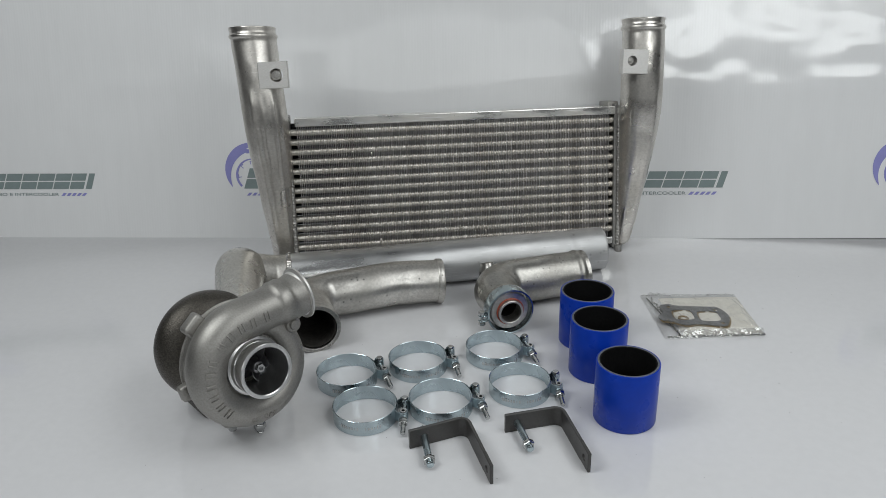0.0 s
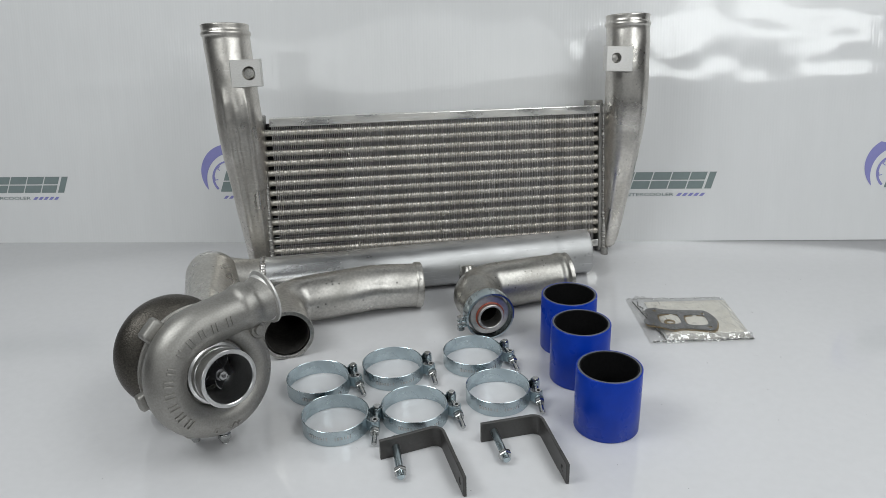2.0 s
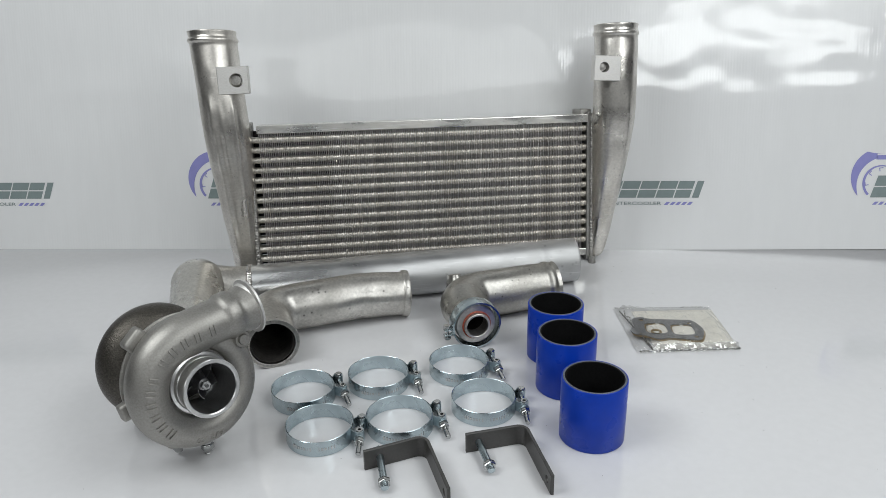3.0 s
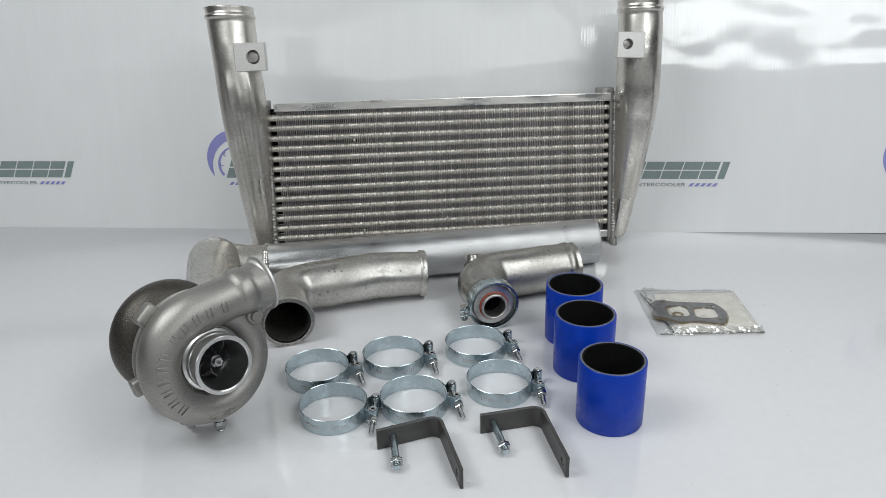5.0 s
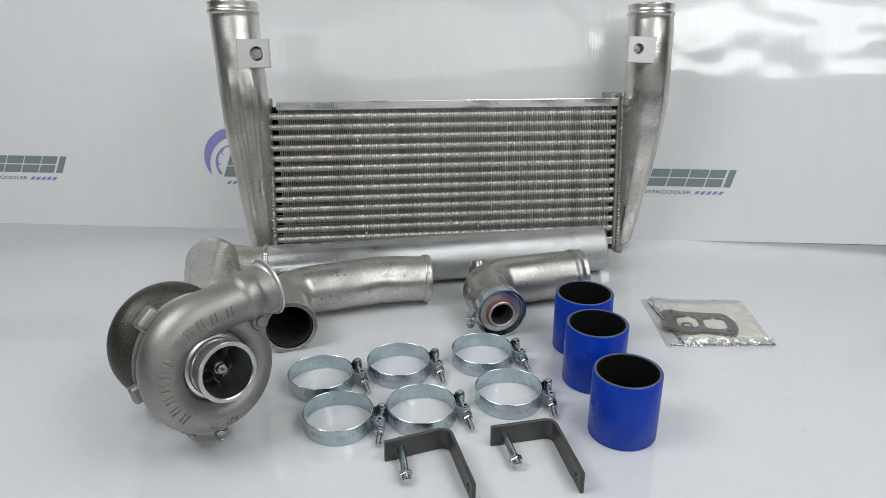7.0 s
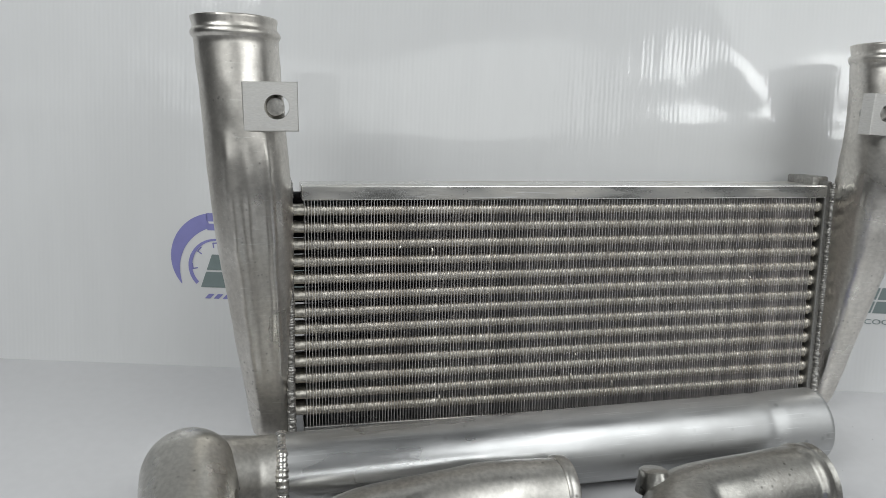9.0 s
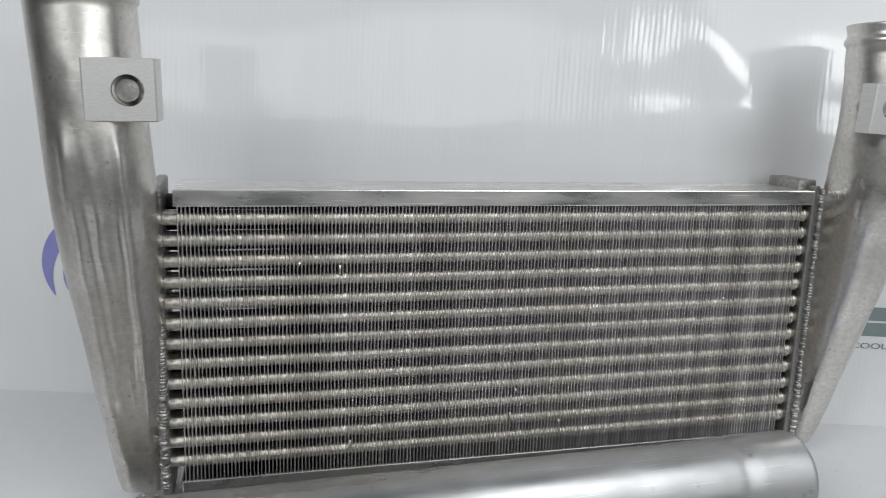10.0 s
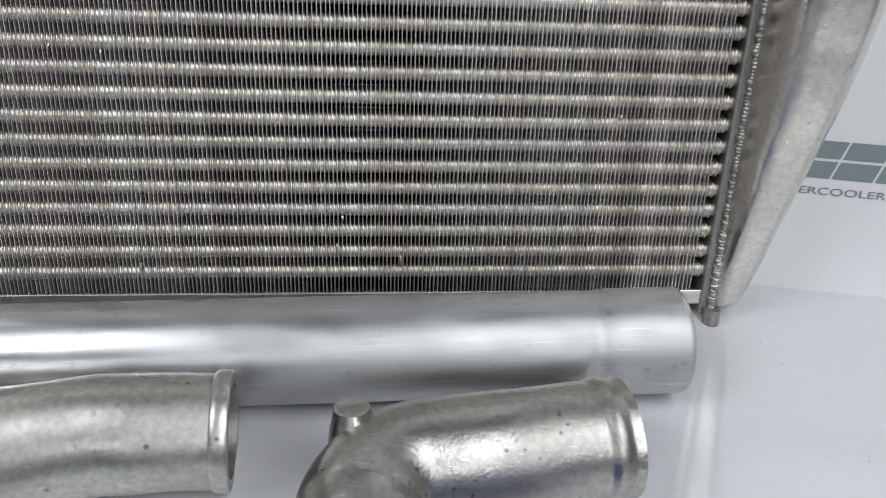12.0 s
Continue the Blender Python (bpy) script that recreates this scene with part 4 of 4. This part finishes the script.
def sheet(a, b, c, d, z, amp, scale, k=36, fold=0.0):
    bm = bmesh.new()
    grid = []
    for i in range(k + 1):
        row = []
        for j in range(k + 1):
            s, t = i / k, j / k
            p = (a * (1 - s) + b * s) * (1 - t) + (d * (1 - s) + c * s) * t
            edge = min(1, 9 * min(s, t, 1 - s, 1 - t))
            p.z = 0.0006 + z * edge + amp * edge * noise.noise(Vector((p.x, p.y, seed_z)) * scale) + amp * 1.4 * edge * abs(noise.noise(Vector((p.x * 2.5, p.y * 0.7, seed_z + 3)) * scale)) * (1.0 + fold * max(0, 0.3 - s) * 8)
            row.append(bm.verts.new(p))
        grid.append(row)
    for i in range(k):
        for j in range(k):
            bm.faces.new((grid[i][j], grid[i + 1][j], grid[i + 1][j + 1], grid[i][j + 1]))
    return bm


seed_z = 0.2
lerp4 = lambda s, t: (A * (1 - s) + B * s) * (1 - t) + (D * (1 - s) + C * s) * t  # noqa: E731
pm = sheet(lerp4(0.17, 0.08), lerp4(1.0, 0.06), lerp4(1.02, 1.0), lerp4(0.21, 0.965), 0.0034, 0.0004, 25, 20)
rim = bmesh.ops.extrude_edge_only(pm, edges=[e for e in pm.edges if e.is_boundary])
for v in [g for g in rim["geom"] if isinstance(g, bmesh.types.BMVert)]:
    v.co.z = 0.0008
for v in pm.verts:
    v.co.z += 0.0020 if v.co.z > 0.00081 else 0.0
part("paper", pm, PAPER, bag, "off-white paper insert")
outline = [(0.2985, 0.9790), (0.3120, 0.9855), (0.3260, 0.9800), (0.3680, 0.9770), (0.3820, 0.9745), (0.3900, 0.9560), (0.3905, 0.9420), (0.3830, 0.9225), (0.3740, 0.9180), (0.3420, 0.9240), (0.3240, 0.9210), (0.3080, 0.9310), (0.2935, 0.9360), (0.2905, 0.9480), (0.2990, 0.9590)]


def smooth_loop(pts, k=5):
    out = []
    n = len(pts)
    for i in range(n):
        p0, p1, p2, p3 = (Vector((*pts[(i + j - 1) % n], 0)) for j in range(4))
        for t in [j / k for j in range(k)]:
            out.append(0.5 * ((2 * p1) + (p2 - p0) * t + (2 * p0 - 5 * p1 + 4 * p2 - p3) * t * t + (3 * p1 - p0 - 3 * p2 + p3) * t ** 3))
    return out


def flat_piece(outer, holes, z, t):
    """A thin flat plate with holes, from closed loops."""
    bm = bmesh.new()
    edges = []
    for lp in [outer] + holes:
        vs = [bm.verts.new((p[0] - 0.3560, p[1] - 0.9650, z)) for p in lp]
        edges += [bm.edges.new((vs[i], vs[(i + 1) % len(vs)])) for i in range(len(vs))]
    got = bmesh.ops.triangle_fill(bm, use_beauty=True, edges=edges)
    faces = [f for f in got["geom"] if isinstance(f, bmesh.types.BMFace)]
    ext = bmesh.ops.extrude_face_region(bm, geom=faces)
    bmesh.ops.translate(bm, vec=(0, 0, t), verts=[v for v in ext["geom"] if isinstance(v, bmesh.types.BMVert)])
    return bm


port = lambda cx, cy, w, h: smooth_loop([(cx - w, cy - h * 0.6), (cx - w * 0.6, cy - h), (cx + w * 0.6, cy - h), (cx + w, cy - h * 0.6), (cx + w, cy + h * 0.6), (cx + w * 0.6, cy + h), (cx - w * 0.6, cy + h), (cx - w, cy + h * 0.6)], 3)  # noqa: E731
ringh = lambda cx, cy, r: [(cx + r * math.cos(i * math.pi / 6), cy + r * math.sin(i * math.pi / 6)) for i in range(12)]  # noqa: E731
part("gasket", flat_piece(smooth_loop(outline), [port(0.3265, 0.9520, 0.0145, 0.0150), port(0.3625, 0.9480, 0.0150, 0.0150), ringh(0.3110, 0.9765, 0.0032), ringh(0.3765, 0.9665, 0.0032), ringh(0.3765, 0.9270, 0.0032)], 0.0066, 0.0009), GASKET, bag, "grey two-port exhaust gasket", smooth=0)
under = [(x + 0.001, y - 0.0045) for x, y in outline]
part("foil_gasket", flat_piece(smooth_loop(under), [port(0.3275, 0.9500, 0.0135, 0.0140), port(0.3635, 0.9460, 0.0140, 0.0140)], 0.0058, 0.0005), BRASS, bag, "thin brown foil gasket", smooth=0)
for cx, cy, r in ((0.3250, 0.9420, 0.0075),):
    part("washer", lathe([(r * 0.62, 0.0040), (r, 0.0040), (r, 0.0056), (r * 0.62, 0.0056)], 32, m=pose(cx - 0.3560, cy - 0.9650, 0.0019)), BRASS, bag)
seed_z = 1.7
film = part("film", sheet(A, B, C + Vector((0.004, -0.004, 0)), D + Vector((0, -0.003, 0)), 0.0080, 0.0030, 60, 90, 2.2), FILM, bag, "crumpled clear plastic film", smooth=30)


def seam(p, q, r, wave, seed):
    """A crumpled, flattened roll of film along an edge of the bag."""
    k = 60
    pts = []
    for i in range(k + 1):
        v = p.lerp(q, i / k)
        pts.append(v + Vector((wave * noise.noise(Vector((i * 0.31, seed, 0))), wave * noise.noise(Vector((i * 0.27, seed, 5))), 0.0020 + 0.5 * wave * noise.noise(Vector((i * 0.5, seed, 9))))))
    bm = sweep(pts, lambda s, t: r * (1 + 0.5 * noise.noise(Vector((s * 120, seed, 2)))), r * 0.3, 10)
    for v in bm.verts:
        v.co.z = max(0.0003, v.co.z)
    return bm


part("seam", seam(lerp4(0.03, 1.0), lerp4(1.02, 1.02), 0.0011, 0.0014, 1), SEAM, bag, "shiny folded film edge")
part("seam", seam(lerp4(0.05, 0.08), lerp4(0.165, 0.975), 0.0009, 0.0012, 2), SEAM, bag, "shiny folded film edge")
part("seam", seam(lerp4(0.09, 0.10), lerp4(0.17, 0.95), 0.0010, 0.0060, 3), FILM, bag, "shiny folded film edge")
part("seam", seam(lerp4(0.01, 0.01), lerp4(0.98, 0.01), 0.0007, 0.0020, 4), FILM, bag, "shiny folded film edge")
# the front of the bag is gathered into sharp crinkles
bm = bmesh.new()
rc = random.Random(31)
k = 34
loops = []
for i in range(k + 1):
    row = []
    for t, z in ((0.955, 0.0082), (0.97, 0.0090), (0.985, 0.0078), (1.0, 0.0045), (1.018, 0.0008)):
        p = lerp4(0.16 + 0.86 * i / k, t)
        row.append(bm.verts.new((p.x + rc.uniform(-0.0014, 0.0014), p.y + rc.uniform(-0.0010, 0.0010), z + (rc.uniform(-0.0012, 0.0012) if z > 0.001 else 0))))
    loops.append(row)
for a, c in zip(loops, loops[1:]):
    for i in range(4):
        bm.faces.new((a[i], a[i + 1], c[i + 1], c[i]))
part("crinkled_edge", bm, CRINKLED, bag, "crinkled shiny film along the front", smooth=0)

# ---- dust on the table ----
bm = bmesh.new()
rs = random.Random(8)
for i in range(80):
    x, y = rs.uniform(-0.35, 0.6), rs.uniform(0.52, 1.2)
    if i == 0:
        x, y = 0.2587, 1.1107
    r = rs.uniform(0.0002, 0.0005)
    bmesh.ops.create_icosphere(bm, subdivisions=1, radius=1, matrix=Matrix.LocRotScale((x, y, r * 0.3), Euler((0, 0, rs.uniform(0, 3))), (r * rs.uniform(1, 2.5), r, r * 0.35)))
tagged(part("dust_specks", bm, SPECK, None), "scattered dark dust specks on the white table", "dust", kind="stuff")


# ---- turbocharger ----
AZ, EL = radians(45), radians(9)
za = Vector((math.sin(AZ) * math.cos(EL), -math.cos(AZ) * math.cos(EL), math.sin(EL)))
ya = (Vector((0, 0, 1)) - za * za.z).normalized()
xa = ya.cross(za)
NUT = Vector((-0.2072, 0.6583, 0.0977))
turbo = thing("turbocharger", Matrix(((xa.x, ya.x, za.x, NUT.x), (xa.y, ya.y, za.y, NUT.y), (xa.z, ya.z, za.z, NUT.z), (0, 0, 0, 1))), "new turbocharger with matt aluminium compressor and dark iron turbine housing", "turbocharger")
OUT = radians(95)
VZ = -0.021


def scroll_at(f):
    """Angle, middle radius and tube radius of the scroll at f from 0 (tongue) to 1 (outlet)."""
    return OUT + 2 * math.pi * (1 - f) * 0.955, 0.0460 + 0.0190 * f - 0.0130 * f * f, 0.0120 + 0.0115 * f


def scroll():
    seg, k = 40, 110
    bm = bmesh.new()
    loops = []
    for i in range(k + 1):
        a, rc, r = scroll_at(i / k)
        c, s = math.cos(a), math.sin(a)
        loop = []
        for j in range(seg):
            b = 2 * math.pi * j / seg
            rad, z = rc + r * math.cos(b), VZ + r * 1.08 * math.sin(b)
            loop.append(Vector((rad * c, rad * s, z)))
        loops.append(loop)
    d = Vector((math.sin(OUT), -math.cos(OUT), 0))
    last = loops[-1]
    mid = Vector((math.cos(OUT), math.sin(OUT), 0)) * 0.052 + Vector((0, 0, VZ))
    for s, g in ((0.012, 1.0), (0.026, 1.0), (0.040, 1.0), (0.044, 1.01), (0.0455, 1.07), (0.048, 1.10), (0.0575, 1.10), (0.0595, 1.07), (0.061, 1.02), (0.066, 1.02), (0.071, 1.08), (0.077, 1.10)):
        loops.append([mid + (p - mid) * g + d * s for p in last])
    loops.append([mid + (p - mid) * 0.86 + d * 0.077 for p in last])
    loops.append([mid + (p - mid) * 0.86 + d * 0.01 for p in last])
    rings(bm, loops, cap=True)
    return bm, mid, d


bm, mid, outd = scroll()
scroll_part = part("compressor_scroll", bm, BLASTED, turbo, "matt blasted cast aluminium scroll", smooth=55)
m = along(mid + outd * 0.073, mid + outd * 0.2)
part("outlet_flange", lathe([(0.0215, 0.0), (0.0255, 0.0), (0.0270, 0.0035), (0.0305, 0.0050), (0.0305, 0.0072), (0.0290, 0.0082), (0.0215, 0.0082)], 56, m=m), MILLED, scroll_part, "machined outlet flange")
part("compressor_cover", lathe([(0.0300, -0.014), (0.0345, -0.0150), (0.0365, -0.0190), (0.0400, -0.0205), (0.0440, -0.0190), (0.0490, -0.022), (0.056, -0.038), (0.0650, -0.0430), (0.0655, -0.0512), (0.030, -0.0512)], 72), BLASTED, turbo, smooth=35)
part("inlet", lathe([(0.0262, 0.0142), (0.0272, 0.0150), (0.0298, 0.0150), (0.0306, 0.0142), (0.0306, 0.0090), (0.0290, 0.0078), (0.0284, 0.0020), (0.0284, -0.0040), (0.0292, -0.0048), (0.0292, -0.008), (0.0300, -0.0095), (0.0328, -0.0105), (0.0335, -0.0125), (0.0335, -0.0150), (0.0318, -0.0165), (0.0312, -0.030), (0.0235, -0.030), (0.0218, -0.024), (0.0225, -0.012), (0.0255, -0.001)], 80), MACHINED, turbo, "bright machined inlet", smooth=30)
part("back_plate", lathe([(0.0300, -0.0525), (0.0668, -0.0525), (0.0674, -0.0530), (0.0674, -0.0550), (0.0668, -0.0555), (0.0300, -0.0555)], 72), BLASTED, turbo)
part("bearing_housing", lathe([(0.028, -0.0610), (0.044, -0.0625), (0.034, -0.070), (0.030, -0.082), (0.034, -0.096), (0.045, -0.106), (0.028, -0.118)], 48), IRON, turbo)
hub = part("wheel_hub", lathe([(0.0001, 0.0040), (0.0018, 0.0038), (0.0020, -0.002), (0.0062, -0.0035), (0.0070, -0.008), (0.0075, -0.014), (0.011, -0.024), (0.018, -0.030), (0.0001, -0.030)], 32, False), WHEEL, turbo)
part("wheel_nut", hexagon(0.0052, 0.0055, pose(0, 0, -0.0035)), ZINC_DARK, hub)
for i in range(6):
    bm = bmesh.new()
    loops = []
    for j in range(7):
        r = 0.0068 + 0.0145 * j / 6
        a = radians(60 * i + 10 + 26 * (j / 6) ** 1.3)
        b = a + radians(30)
        loops.append([(r * math.cos(a + e), r * math.sin(a + e), -0.0150 - 0.002 * j / 6) for e in (-0.02, 0.02)] + [(r * math.cos(b + e), r * math.sin(b + e), -0.0290) for e in (0.02, -0.02)])
    rings(bm, loops, cap=True)
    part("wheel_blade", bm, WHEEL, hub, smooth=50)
# lugs round the joint
for deg, rad in ((128, 0.0735), (190, 0.0720), (249, 0.0715), (14, 0.0660), (300, 0.067)):
    a = radians(deg)
    m = Matrix.Rotation(a, 4, "Z") @ pose(rad, 0, -0.0445)
    k = 0.72 if deg == 190 else 1.0
    bm = box(-0.012, 0.0065 * k, -0.0125 * k, 0.0125 * k, -0.009 * k, 0.0085 * k, 0.004 * k, 3)
    bm.transform(m)
    part("joint_lug", bm, BLASTED, turbo, smooth=40)
a = radians(31)
part("plug", lathe([(0.0001, 0.003), (0.0052, 0.003), (0.0058, 0.0020), (0.0058, -0.012), (0.0001, -0.012)], 28, False, m=pose(0.0605 * math.cos(a), 0.0605 * math.sin(a), -0.0035)), BLASTED, turbo)
part("plug_boss", lathe([(0.0001, 0.0), (0.0085, 0.0), (0.0098, -0.003), (0.0105, -0.022), (0.0001, -0.022)], 28, False, m=pose(0.0605 * math.cos(a), 0.0605 * math.sin(a), -0.004)), BLASTED, turbo)


def on_scroll(deg, lift, tilt):
    """A pose on the scroll's face at that angle, z out of the skin, y away from the middle."""
    a = radians(deg)
    f = 1 - ((a - OUT) % (2 * math.pi)) / (2 * math.pi * 0.955)
    ang, rc, r = scroll_at(f)
    b = radians(tilt)
    rad, z = rc + (r + lift) * math.cos(b), VZ + (r * 1.08 + lift) * math.sin(b)
    er, et = Vector((math.cos(a), math.sin(a), 0)), Vector((math.sin(a), -math.cos(a), 0))
    n = er * math.cos(b) + Vector((0, 0, math.sin(b)))
    up = n.cross(et)
    up = up if up.dot(er) > 0 else -up
    p = er * rad + Vector((0, 0, z))
    return Matrix(((et.x, up.x, n.x, p.x), (et.y, up.y, n.y, p.y), (et.z, up.z, n.z, p.z), (0, 0, 0, 1)))


# raised plain bars where the maker's name is cast
def cast_bar(m):
    bm = bmesh.new()
    for u in (-0.0024, 0.0024):
        box(u - 0.0009, u + 0.0009, -0.0052, 0.0052, -0.0018, 0.0012, 0.0005, 2, bm)
    bm.transform(m)
    part("cast_bar", bm, BLASTED, scroll_part)


for deg in (219, 206, 193, 180, 167, 154, 134, 119, 104):
    cast_bar(on_scroll(deg, 0.0, 88 - 12 * min(1, max(0, (deg - 130) / 40))))
for s in (0.006, 0.023):
    er = Vector((math.cos(OUT), math.sin(OUT), 0))
    n = er * math.cos(radians(88)) + Vector((0, 0, math.sin(radians(88))))
    p = mid + outd * s + er * 0.0235 * math.cos(radians(88)) + Vector((0, 0, 0.0254 * math.sin(radians(88))))
    up = n.cross(outd)
    up = up if up.dot(er) > 0 else -up
    cast_bar(Matrix(((outd.x, up.x, n.x, p.x), (outd.y, up.y, n.y, p.y), (outd.z, up.z, n.z, p.z), (0, 0, 0, 1))))
for deg in (4, -1.5, -7, -12.5, -18):
    bm = box(-0.0022, 0.0022, -0.0026, 0.0026, -0.001, 0.0004, 0.0004, 2)
    bm.transform(on_scroll(deg, 0.0, 58))
    part("cast_bar", bm, BLASTED, scroll_part)
lettering("cast_writing", "A/R .50", 0.0098, 0.0005, on_scroll(264, 0.0, 72), BLASTED, scroll_part, "raised cast writing")

# turbine housing: dark iron scroll with its foot flange
TZ = -0.119
bm = bmesh.new()
loops = []
for i in range(90):
    a = 2 * math.pi * i / 90
    r, rc = 0.0268 + 0.002 * math.cos(a - 2.6), 0.0385 + 0.001 * math.cos(a - 2.6)
    loops.append([Vector(((rc + r * math.cos(b)) * math.cos(a), (rc + r * math.cos(b)) * math.sin(a), TZ + r * 0.98 * math.sin(b))) for b in [2 * math.pi * j / 36 for j in range(36)]])
rings(bm, loops, close=True)
housing = part("turbine_housing", bm, IRON, turbo, "dark rough cast iron turbine housing", smooth=60)
part("turbine_outlet", lathe([(0.026, -0.118), (0.040, -0.118), (0.040, -0.168), (0.043, -0.170), (0.043, -0.176), (0.030, -0.176), (0.026, -0.150)], 48), IRON, housing)
down = Vector((0, 0, -1))
dl = Vector((down.dot(xa), down.dot(ya), down.dot(za)))
foot_c = Vector((0, 0, TZ)) + dl * 0.060
side = Vector((0, 0, 1)).cross(dl).normalized()
fm = Matrix.Translation(foot_c) @ Matrix((side, dl.cross(side), dl)).transposed().to_4x4()
bm = box(-0.034, 0.034, -0.026, 0.026, 0.004, 0.0165, 0.003, 2)
bm.transform(fm)
part("foot_flange", bm, IRON, housing)
# nut and stud below the compressor
for wx, wy, up in ((-0.2228, 0.6770, 0.0), (-0.2540, 0.6745, 0.003)):
    w = Vector((wx, wy, 0))
    lo = turbo.matrix_world.inverted() @ Vector((w.x, w.y, 0.001 + up))
    hi = turbo.matrix_world.inverted() @ Vector((w.x, w.y, 0.030))
    bm = rod(0.0042, hi, lo, 16, 0.0004)
    hexagon(0.0072, 0.0075, along(lo + (hi - lo) * 0.16, hi), bm=bm)
    hexagon(0.0072, 0.0055, along(lo + (hi - lo) * 0.46, hi), bm=bm)
    part("stud", bm, ZINC_DARK, turbo)
